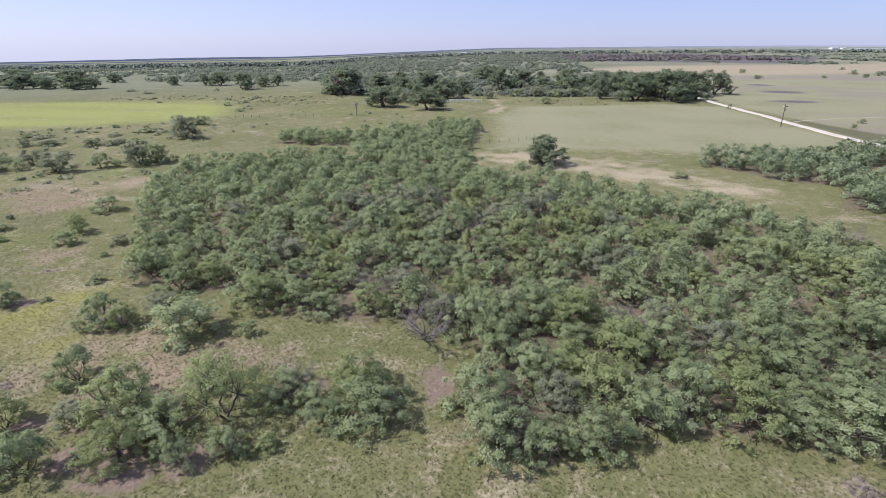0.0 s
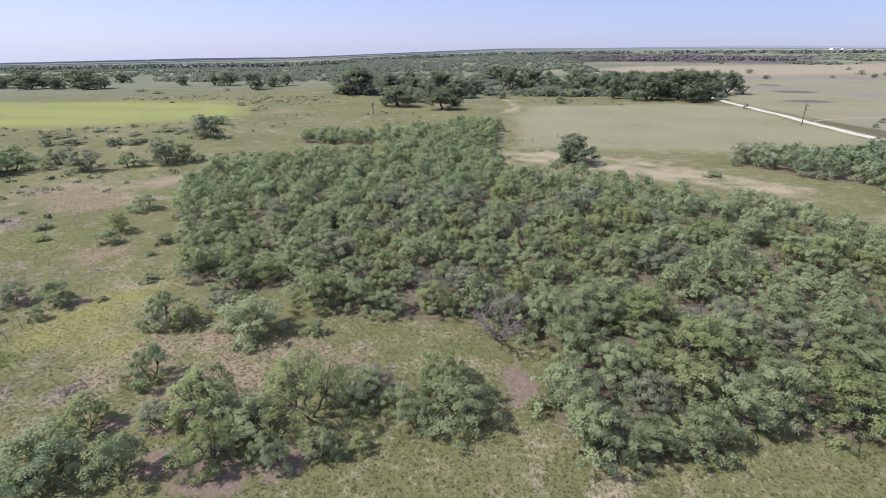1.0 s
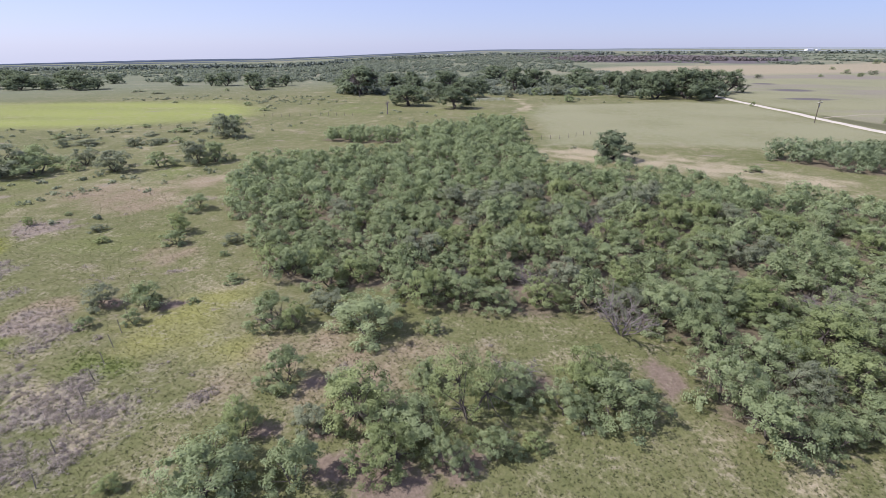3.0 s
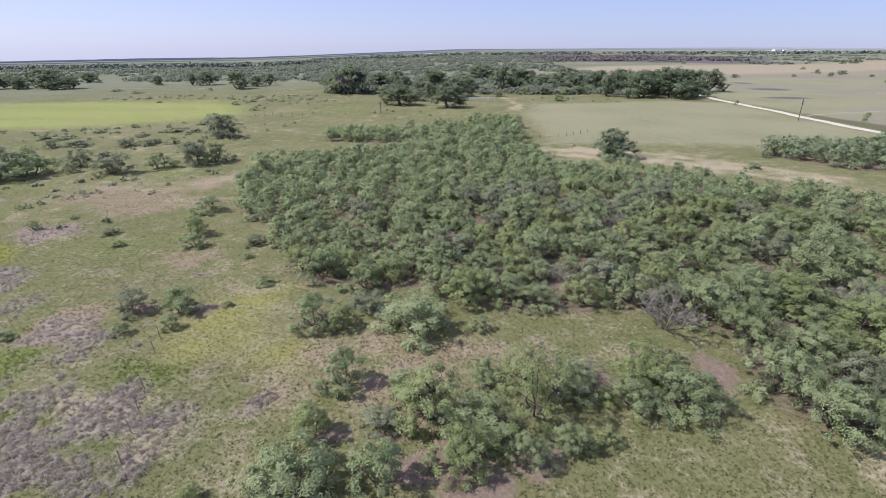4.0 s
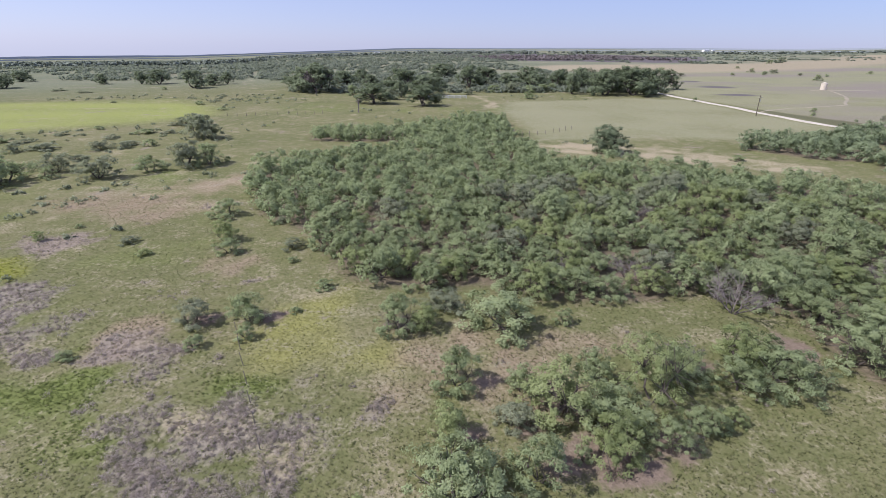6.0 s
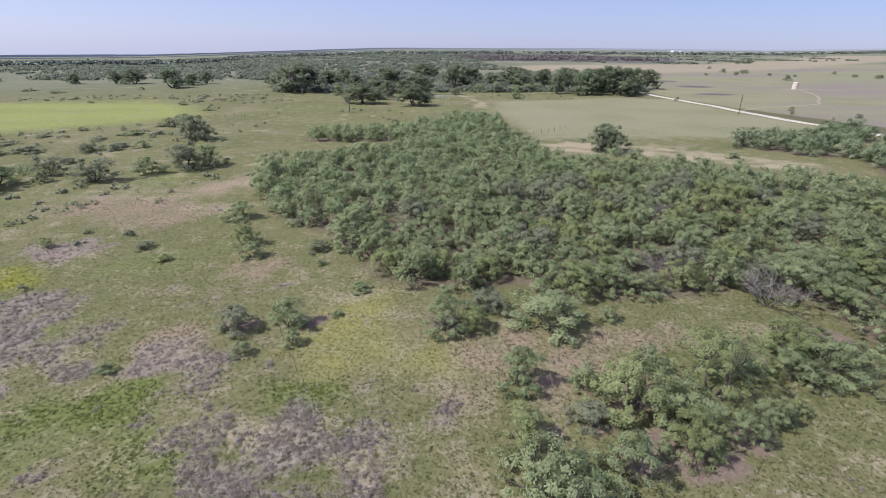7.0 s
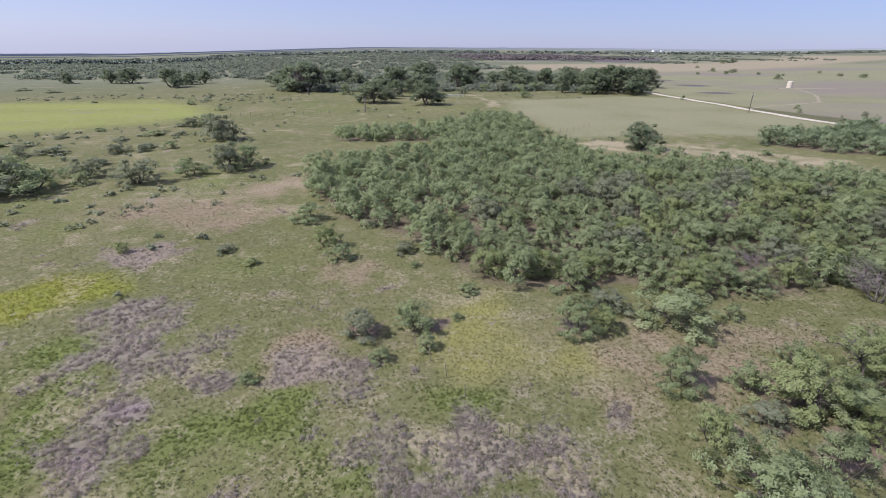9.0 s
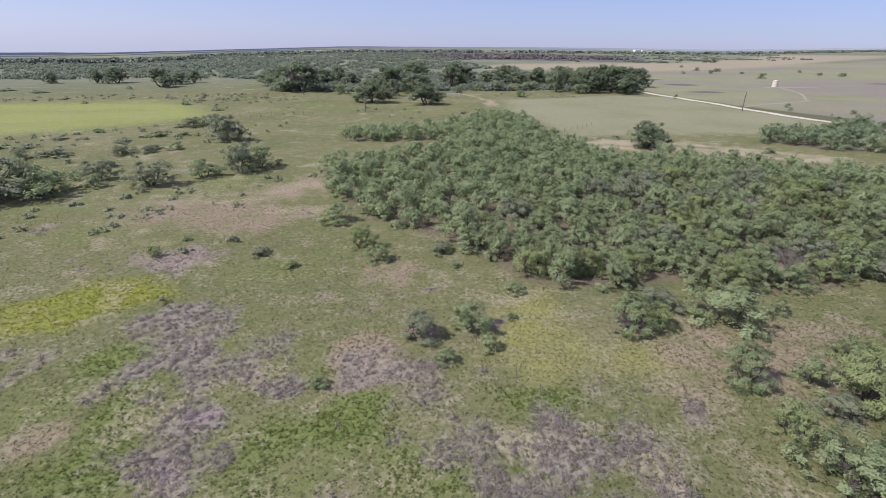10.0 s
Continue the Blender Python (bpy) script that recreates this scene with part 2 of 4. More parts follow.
def crown_clumps(rng, n, rx, h, low, rad):
    """Centres of foliage clumps: a flattened dome of billowing lobes, each lobe covered with clumps."""
    count = max(6, n // 8) if n >= 16 else n
    swing = rng.uniform(0, 2 * math.pi, 2)
    lobes = []
    for i in range(count):
        w = 2.399963 * i + rng.normal() * 0.35 + swing[0]
        u = ((i + 0.4) / count) ** 0.5 * rng.uniform(0.88, 1.08)
        lr = rx * rng.uniform(0.3, 0.44) if n >= 16 else rx * 0.2
        reach = (rx - lr * 0.8) * (0.9 + 0.16 * math.sin(2 * w + swing[1]))
        top = h * (low + (1 - low) * math.sqrt(max(0.0, 1 - u * u * 0.9))) - lr * 0.72
        top -= abs(rng.normal()) * h * 0.07
        lobes.append((math.cos(w) * u * reach, math.sin(w) * u * reach, max(top, lr * 0.55), lr, u))
    out, rr, hubs = [], [], []
    for i in range(n):
        x, y, z, lr, u = lobes[i % count]
        d = rng.normal(size=3)
        d[2] = d[2] * 0.85 + 0.35
        d /= np.linalg.norm(d)
        k = lr * rng.uniform(0.7, 1.08) if n >= 16 else 0.0
        hz = z - 0.35 * lr
        z += d[2] * k * 0.85
        if u > 0.5 and low < 0.2 and rng.uniform() < 0.36:
            # the skirt of the crown hangs near the ground
            drop = rng.uniform(0.2, 0.85)
            z, hz = z * drop, hz * drop
        out.append((x + d[0] * k, y + d[1] * k, max(z, rad * 0.5)))
        rr.append(rad * rng.uniform(0.65, 1.3))
        hubs.append((x * 0.94, y * 0.94, hz))
    return out, rr, hubs


def tree(name, seed, rx, h, leaf, clumps, per, size, rad, low=0.3, count=3, r0=0.1, wood=None, label="", category="tree", squash=0.8):
    """One tree or bush: an empty at its foot with a trunk and a crown."""
    rng = np.random.default_rng(seed)
    cs, rr, hubs = crown_clumps(rng, clumps, rx, h, low, rad)
    thing = tagged(new(name), label, category)
    v, f = stems(rng, cs, count, r0)
    part("trunk", mesh_data("trunk", v, f, wood or BARK), thing)
    v, f = sprays(rng, cs, rr, per, size, squash, ruffle=0.5, hubs=hubs)
    part("crown", billow(mesh_data("crown", v, f, leaf), v, hubs, per), thing)
    return thing


def dead_tree(name, seed, rx, h, label, category="dead tree", upright=False):
    """Bare forking branches."""
    rng = np.random.default_rng(seed)
    thing = tagged(new(name), label, category)
    v, f = [], []
    limbs, lf = [], []
    mains = 1 if upright else 7
    for s in range(mains):
        w = 2 * math.pi * (s + rng.uniform(-0.3, 0.3)) / mains
        lean = 0.08 if upright else rng.uniform(0.45, 0.8)
        end = np.array([math.cos(w) * rx * lean, math.sin(w) * rx * lean, h * (0.6 if upright else rng.uniform(0.45, 0.7))])
        tube(v, f, bent(rng, (math.cos(w) * 0.08, math.sin(w) * 0.08, -0.25), end, 5, 0.1), 0.26 if upright else 0.065, 0.1 if upright else 0.035, 6)
        for k in range(9 if upright else 5):
            a = end * rng.uniform(0.45, 1.0)
            w2 = w + rng.normal() * (2.0 if upright else 0.7)
            e2 = a + np.array([math.cos(w2) * rx * 0.5, math.sin(w2) * rx * 0.5, h * rng.uniform(0.1, 0.4)]) * rng.uniform(0.6, 1.1)
            tube(limbs, lf, bent(rng, a, e2, 4), 0.09 if upright else 0.032, 0.035 if upright else 0.014, 4)
            for j in range(8):
                a3 = a + (e2 - a) * rng.uniform(0.35, 1.0)
                tube(limbs, lf, bent(rng, a3, a3 + rng.normal(size=3) * np.array([0.5, 0.5, 0.4]) * rx * 0.35 + [0, 0, 0.2], 3), 0.02, 0.007, 3)
    part("trunk", mesh_data("trunk", v, f, DEADWOOD), thing)
    part("branchwork", mesh_data("branchwork", limbs, lf, DEADWOOD), thing)
    return thing


# ---- ground ----


def inside(px, py, poly):
    """Signed distance in metres to a polygon, positive inside."""
    px, py = np.asarray(px, float), np.asarray(py, float)
    best = np.full(px.shape, 1e18)
    odd = np.zeros(px.shape, bool)
    n = len(poly)
    for i in range(n):
        (x0, y0), (x1, y1) = poly[i], poly[(i + 1) % n]
        dx, dy = x1 - x0, y1 - y0
        t = np.clip(((px - x0) * dx + (py - y0) * dy) / (dx * dx + dy * dy), 0, 1)
        best = np.minimum(best, (px - x0 - t * dx) ** 2 + (py - y0 - t * dy) ** 2)
        if y0 != y1:
            odd ^= ((y0 > py) != (y1 > py)) & (px < (x1 - x0) * (py - y0) / (y1 - y0) + x0)
    return np.where(odd, 1, -1) * np.sqrt(best)


def blobs(px, py, rows):
    """Soft union of ellipses (x, y, rx, ry): 1 in the middle, 0.5 on the rim, 0 outside."""
    w = np.zeros(np.shape(px))
    for x, y, a, b in rows:
        q = np.sqrt(((px - x) / a) ** 2 + ((py - y) / b) ** 2)
        w = np.maximum(w, np.clip(1.5 - q, 0, 1))
    return w


def rolling(x, y):
    """Height of the ground: gentle swells near by, and a broad valley that falls away to the north-west."""
    x, y = np.asarray(x, float), np.asarray(y, float)
    d = np.hypot(x, y)
    swell = (0.12 * np.sin(x * 0.11 + 1.3) * np.sin(y * 0.09) + 0.06 * np.sin(x * 0.31 + y * 0.23)) * np.clip((400 - d) / 200, 0, 1)
    t = np.clip((d - 330) / 700, 0, 1)
    bearing = np.degrees(np.arctan2(y, x))
    fall = np.interp(bearing, [5, 25, 35, 50, 70, 88, 100, 112, 135, 165, 180], [0, -0.012, -0.009, -0.002, -0.001, 0.0015, 0.0085, 0.0165, 0.019, 0.019, 0])
    return swell - fall * d * t * t * (3 - 2 * t) - 0.003 * np.clip(y - 500, 0, 4000) * t


THICKET = [(-50, 47.5), (-43, 45), (-36, 45), (-28.6, 40.5), (-20, 40.5), (-15, 42), (-10, 37), (-11.5, 31), (-11, 27.5), (-5, 25.5),
           (0, 29.5), (6.7, 28.5), (15.4, 28), (30, 29), (46, 36), (41, 56), (36, 64), (33, 71), (28, 79), (19, 79.5), (8.5, 87), (0.5, 94.5), (-13, 98),
           (-13, 122), (-11, 150), (-15, 162), (-22, 158), (-29, 147), (-38, 140), (-50, 138), (-67, 135), (-66, 125), (-44, 122), (-38, 112),
           (-58, 105), (-71, 97), (-69, 83), (-64, 69), (-56, 61)]
SCRUB_EAST = [(36, 109), (42, 102), (49, 94), (55, 93), (70, 107), (83, 113), (86, 122), (70, 118), (56, 113), (44, 113)]
SCRUB_SOUTH_EAST = [(46, 79), (58, 77), (76, 84), (78, 99), (64, 97), (52, 89)]
LIME_FIELD = [(-110, 160), (-104, 174), (-112, 197), (-124, 214), (-140, 224), (-216, 207), (-420, 215), (-420, 140), (-165, 139), (-145, 142), (-122, 152)]
PASTURE = [(-8, 122), (14, 122), (50, 118), (87, 124), (88, 215), (60, 222), (5, 208), (-6, 190)]
RANGELAND = [(93, 118), (95, 300), (160, 440), (420, 560), (900, 640), (900, 200), (300, 90)]
VERGE = [(92.5, 130), (92.2, 176), (96, 180), (99, 168), (104, 150), (108, 130), (104, 118), (95, 116)]
BRUSH_FIELD = [(85, 1180), (120, 800), (330, 690), (400, 700), (640, 1050), (500, 1500), (120, 1600)]
SAND = [(-12, 112), (0, 103), (14, 95), (28, 88), (38, 85), (42, 90), (34, 98), (24, 106), (10, 115), (-4, 122), (-12, 119)]
LAVENDER = [[(-85.9, 48.7), (-82.8, 47.2), (-82.7, 50.0), (-76.3, 48.3), (-76.5, 43.4), (-73.1, 44.4), (-71.7, 42.9), (-72.4, 41.1), (-70.2, 36.0), (-72.4, 35.4), (-76.2, 37.3), (-75.9, 34.0),
             (-77.5, 33.9), (-75.8, 31.8), (-76.4, 28.3), (-79.2, 28.8), (-79.9, 31.1), (-78.4, 32.8), (-79.8, 36.4), (-84.5, 39.6), (-83.7, 41.3), (-80.8, 40.0), (-81.6, 44.5)],
            [(-96.0, 45.9), (-94.0, 46.2), (-90.6, 46.3), (-88.2, 44.3), (-88.4, 42.3), (-90.9, 40.3)],
            [(-65.6, 30.5), (-63.2, 31.9), (-60.1, 31.2), (-54.6, 30.6), (-51.8, 28.5), (-49.7, 22.6), (-61.1, 25.0), (-59.7, 27.2), (-61.7, 28.0)],
            [(-65.7, 33.8), (-64.8, 36.9), (-60.3, 35.0), (-59.6, 31.3), (-54.3, 28.9), (-50.5, 28.9), (-48.1, 25.4), (-50.4, 21.2), (-59.3, 21.4), (-64.0, 27.0)]]
PINKISH = [[(-83.1, 40.0), (-80.8, 40.0), (-80.3, 38.4), (-82.1, 38.5)], [(-78.4, 35.4), (-76.0, 35.8), (-75.6, 34.3), (-77.6, 34.2)], [(-79, 31), (-77, 32), (-76.5, 29.5), (-78.5, 29.3)]]
BROWNED = [[(-68.7, 35.7), (-68.7, 38.9), (-65.2, 40.4), (-62.0, 38.2), (-61.1, 34.7), (-59.1, 33.2), (-60.4, 30.3), (-63.2, 31.9), (-65.4, 34.5)],
           [(-90.1, 61.2), (-87.5, 63.8), (-82.3, 64.5), (-80.4, 60.9), (-83.5, 57.1), (-87.5, 56.6)]]
LIME = [[(-97.6, 53.0), (-95.3, 53.6), (-93.1, 54.8), (-91.8, 57.5), (-87.5, 56.6), (-83.3, 54.0), (-82.1, 51.5), (-83.5, 49.7), (-87.3, 49.0), (-89.7, 46.9), (-94.5, 47.1)]]
HERBS = [[(-88.4, 42.3), (-86.5, 44.7), (-84.7, 45.1), (-82.5, 44.6), (-81.4, 42.2), (-82.6, 41.1), (-84.5, 39.6), (-86.1, 39.3)],
         [(-89.7, 32.4), (-84.6, 33.6), (-84.9, 36.4), (-83.3, 38.2), (-80.4, 37.6), (-80.5, 35.5), (-78.9, 32.4), (-79.2, 28.8), (-85.1, 29.5)],
         [(-75.4, 33.0), (-72.9, 33.9), (-69.5, 34.2), (-65.8, 34.6), (-65.9, 30.6), (-68.2, 31.5), (-72.9, 30.8), (-73.4, 27.6), (-74.5, 27.8)],
         [(-60.2, 36.3), (-57.4, 33.9), (-53.3, 32.1), (-54.7, 30.1), (-58.4, 31.2)], [(-66.7, 26.2), (-65.7, 29.7), (-64.0, 27.7), (-61.9, 28.5), (-61.4, 26.8), (-63.3, 25.5)],
         [(-50, 52), (-46, 53.5), (-42, 52.5), (-44, 50.5), (-49, 50.5)]]
STRAWS = [[(-59.4, 37.0), (-54.0, 46.1), (-48.5, 47.7), (-48.2, 38.7), (-43.9, 36.5), (-44.2, 33.0), (-48.6, 32.0), (-51.2, 33.2), (-56.4, 31.7)]]
TAN = [(-87.6, 77.7, 10.5, 7), (-71.3, 89.2, 5, 8), (-62.9, 53.7, 3.7, 4), (-81, 73, 10, 7), (-77.8, 84, 8, 6), (-67.5, 38.3, 3, 3), (-66.6, 40.5, 3.4, 2.2), (-86.1, 35, 2.4, 1.5),
       (-43, 33, 4, 5), (-36, 31, 6, 5), (-31, 35, 6, 2.6), (-38, 36, 5, 2.6)]
GREENS = [(-84, 34, 12, 8), (-74, 31, 10, 5), (-99.6, 71, 9, 6), (-73, 56, 7, 7), (-67, 52, 6, 5), (-84.8, 93, 6, 6), (-110, 80, 14, 10), (-20, 180, 30, 12), (-45, 150, 24, 12), (-70, 190, 30, 20), (-87, 35, 8, 7), (-70, 32, 6, 3), (-76, 27, 10, 4)]
BARE = [(-31.8, 22.7, 3.4, 1.7), (-33.4, 25, 1.6, 1.0), (-28.3, 24.2, 1.6, 1.5), (-12.8, 33, 1.3, 2.4), (-56.1, 41.6, 1.7, 0.9), (-62.2, 41.6, 2, 0.9), (-38.6, 31, 1.4, 1.0), (-44.4, 39, 1.8, 1.2),
        (-32.9, 28.4, 1.8, 1.3), (-34.7, 29.4, 1.6, 1.0), (-35.1, 23.6, 2.3, 1.2), (3.4, 30.6, 1.8, 0.9), (-36.7, 26.6, 1.3, 1.1), (-40.6, 26.4, 1.4, 0.8),
        (-21.5, 46.2, 2, 1.2), (-23, 31.5, 2.6, 1.2)]


def patch(px, py, polys, soft=2.4):
    """Soft union of polygons: 0.5 on the outline, 1 well inside."""
    return np.clip(np.max([inside(px, py, p) for p in polys], 0) / soft + 0.5, 0, 1)


def grain(x, y, scale, layer):
    """Even noise, about -1 to 1."""
    return np.array([noise.noise(Vector((a * scale, b * scale, layer))) for a, b in zip(np.ravel(x), np.ravel(y))]).reshape(np.shape(x)) * 1.6


def plots(x, y):
    """What grows where: weights from 0 to 1 of each kind of cover."""
    mess = 0.3 * grain(x, y, 0.14, 1.0) + 0.34 * grain(x, y, 0.42, 2.0)
    mess2 = 0.32 * grain(x, y, 0.11, 5.0) + 0.3 * grain(x, y, 0.36, 6.0)
    soft = lambda w, m, cut_, k: np.clip((w + m - cut_) * k, 0, 1)
    return {
        "lavender": soft(patch(x, y, LAVENDER, 4.2), mess * 1.3, 0.3, 1.3),
        "pinkish": soft(patch(x, y, PINKISH), mess * 0.6, 0.4, 1.6),
        "browned": soft(patch(x, y, BROWNED, 4.0) * 0.85, mess * 1.2, 0.36, 1.4),
        "lime": soft(patch(x, y, LIME, 4.0) * 1.1, mess2 * 0.7, 0.28, 1.3),
        "herb": soft(patch(x, y, HERBS, 4.5) * 1.1, mess2 * 0.9, 0.26, 1.25),
        "strawy": soft(patch(x, y, STRAWS, 5.0) * 0.9, mess2 * 0.6, 0.32, 1.3),
        "bare": soft(blobs(x, y, BARE), 0.5 * mess, 0.45, 3.0),
        "tan": np.maximum(soft(blobs(x, y, TAN), mess, 0.45, 1.4), soft(0.18 + 0 * x, mess * 1.2, 0.45, 1.5)),
        "green": np.maximum(soft(blobs(x, y, GREENS) * 0.8, mess2, 0.5, 1.5), soft(0.2 + 0 * x, mess2 * 1.2, 0.42, 1.5)),
    }


xs = np.concatenate([-130 - np.geomspace(1, 4700, 60)[::-1], np.arange(-130, 100.1, 1.0), np.arange(103, 215, 3.0), 215 + np.geomspace(4, 4600, 50)])
ys = np.concatenate([[-300, -150, -70, -40], np.arange(-28, 15.9, 2.0), np.arange(16, 150.1, 1.0), np.arange(152.5, 345, 2.5), 345 + np.geomspace(4, 4450, 70)])
gx, gy = np.meshgrid(xs, ys)
gz = rolling(gx, gy)
nx, ny = len(xs), len(ys)
idx = np.arange(nx * ny).reshape(ny, nx)
gfaces = np.stack([idx[:-1, :-1], idx[:-1, 1:], idx[1:, 1:], idx[1:, :-1]], -1).reshape(-1, 4)


def ground_material():
    m, n, l, bsdf = material("prairie")
    co = n.new("ShaderNodeTexCoord")
    vec = co.outputs["Object"]
    fine = noise_node(n, l, vec, 2.6, 5, 0.7)
    mid = noise_node(n, l, vec, 0.42, 5, 0.65)
    wide = noise_node(n, l, vec, 0.045, 5, 0.6)
    vast = noise_node(n, l, vec, 0.006, 5, 0.6)

    def zone(name, sharp=3.0):
        a = n.new("ShaderNodeAttribute")
        a.attribute_name = name
        s = maths(n, l, "ADD", a.outputs["Fac"], maths(n, l, "MULTIPLY", maths(n, l, "SUBTRACT", mid.outputs[0], 0.5), 0.9))
        s = maths(n, l, "ADD", s, maths(n, l, "MULTIPLY", maths(n, l, "SUBTRACT", fine.outputs[0], 0.5), 1.1))
        return maths(n, l, "ADD", maths(n, l, "MULTIPLY", maths(n, l, "SUBTRACT", s, 0.5), sharp), 0.5, True)
    grass = ramp(n, [(0.36, (0.122, 0.135, 0.055)), (0.5, (0.162, 0.166, 0.076)), (0.64, (0.218, 0.201, 0.114))])
    g = maths(n, l, "ADD", maths(n, l, "MULTIPLY", wide.outputs[0], 0.5), maths(n, l, "MULTIPLY", fine.outputs[0], 0.28))
    g = maths(n, l, "ADD", g, maths(n, l, "MULTIPLY", mid.outputs[0], 0.22))
    g = maths(n, l, "ADD", g, maths(n, l, "MULTIPLY", maths(n, l, "SUBTRACT", noise_node(n, l, vec, 0.9, 4, 0.7).outputs[0], 0.5), 0.35))
    l.new(g, grass.inputs[0])
    col = grass.outputs[0]
    # far ground: scrub tones, greyed and blued in place of distance haze
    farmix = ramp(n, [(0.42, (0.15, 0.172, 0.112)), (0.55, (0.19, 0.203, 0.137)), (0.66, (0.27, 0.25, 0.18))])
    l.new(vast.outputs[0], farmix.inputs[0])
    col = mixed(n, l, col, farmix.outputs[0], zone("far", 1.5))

    def toned(a, b):
        return mixed(n, l, a, b, maths(n, l, "MULTIPLY", maths(n, l, "ADD", maths(n, l, "MULTIPLY", maths(n, l, "SUBTRACT", fine.outputs[0], 0.5), 1.4), 0.5), 1.0, True))
    col = mixed(n, l, col, toned((0.1, 0.125, 0.04), (0.215, 0.23, 0.09)), zone("green", 1.2))
    col = mixed(n, l, col, toned((0.21, 0.17, 0.11), (0.34, 0.275, 0.195)), zone("tan", 1.2))
    col = mixed(n, l, col, toned((0.205, 0.207, 0.07), (0.29, 0.283, 0.105)), zone("strawy", 1.3))
    col = mixed(n, l, col, toned((0.175, 0.19, 0.035), (0.265, 0.282, 0.06)), zone("lime", 1.3))
    col = mixed(n, l, col, toned((0.122, 0.155, 0.045), (0.18, 0.212, 0.068)), zone("herb", 1.4))
    col = mixed(n, l, col, toned((0.215, 0.25, 0.07), (0.315, 0.34, 0.11)), zone("field", 1.25))
    col = mixed(n, l, col, toned((0.2, 0.165, 0.135), (0.33, 0.275, 0.235)), zone("browned", 1.3))
    col = mixed(n, l, col, toned((0.185, 0.168, 0.128), (0.315, 0.28, 0.24)), zone("lavender", 1.4))
    col = mixed(n, l, col, toned((0.24, 0.195, 0.18), (0.37, 0.305, 0.3)), zone("pinkish", 1.5))
    col = mixed(n, l, col, toned((0.27, 0.235, 0.15), (0.46, 0.395, 0.28)), zone("sand", 1.6))
    col = mixed(n, l, col, toned((0.2, 0.205, 0.115), (0.325, 0.315, 0.2)), zone("pale", 1.3))
    col = mixed(n, l, col, toned((0.19, 0.168, 0.145), (0.29, 0.255, 0.22)), zone("mauve", 1.0))
    col = mixed(n, l, col, toned((0.09, 0.095, 0.05), (0.16, 0.155, 0.09)), zone("verge", 1.6))
    col = mixed(n, l, col, toned((0.1, 0.085, 0.06), (0.22, 0.18, 0.13)), zone("litter", 1.6))
    col = mixed(n, l, col, toned((0.15, 0.113, 0.09), (0.262, 0.208, 0.165)), zone("bare", 1.6))
    col = mixed(n, l, col, toned((0.3, 0.255, 0.175), (0.38, 0.33, 0.235)), zone("straw", 1.2))
    col = mixed(n, l, col, toned((0.1, 0.088, 0.092), (0.17, 0.15, 0.158)), zone("burnt", 2.0))
    # single weeds: small dark dots, each of its own size
    dots = n.new("ShaderNodeTexVoronoi")
    dots.inputs["Scale"].default_value, dots.inputs["Randomness"].default_value = 4.2, 1.0
    l.new(vec, dots.inputs["Vector"])
    dot = maths(n, l, "SUBTRACT", 1.0, maths(n, l, "MULTIPLY", maths(n, l, "SUBTRACT", dots.outputs["Distance"], 0.16), 5.0, True), True)
    dot = maths(n, l, "MULTIPLY", dot, maths(n, l, "MULTIPLY", maths(n, l, "SUBTRACT", mid.outputs[0], 0.36), 3.6, True))
    weedy = mixed(n, l, col, (0.36, 0.46, 0.3), 1.0, "MULTIPLY")
    col = mixed(n, l, col, mixed(n, l, weedy, (0.1, 0.125, 0.05), 0.5), maths(n, l, "MULTIPLY", dot, 0.2))
    blade = noise_node(n, l, vec, 9.0, 3, 0.75)
    speck = ramp(n, [(0.36, (0.74, 0.74, 0.715)), (0.5, (0.83, 0.825, 0.81)), (0.64, (0.93, 0.92, 0.9))])
    l.new(maths(n, l, "ADD", maths(n, l, "MULTIPLY", blade.outputs[0], 0.5), maths(n, l, "MULTIPLY", fine.outputs[0], 0.5)), speck.inputs[0])
    col = mixed(n, l, col, speck.outputs[0], 1.0, "MULTIPLY")
    l.new(col, bsdf.inputs["Base Color"])
    bsdf.inputs["Roughness"].default_value = 0.95
    bsdf.inputs["Specular IOR Level"].default_value = 0.1
    bu = n.new("ShaderNodeBump")
    bu.inputs["Strength"].default_value, bu.inputs["Distance"].default_value = 0.7, 0.15
    l.new(maths(n, l, "ADD", fine.outputs[0], maths(n, l, "ADD", maths(n, l, "MULTIPLY", mid.outputs[0], 0.45), maths(n, l, "MULTIPLY", dot, 0.2))), bu.inputs["Height"])
    l.new(bu.outputs[0], bsdf.inputs["Normal"])
    return m


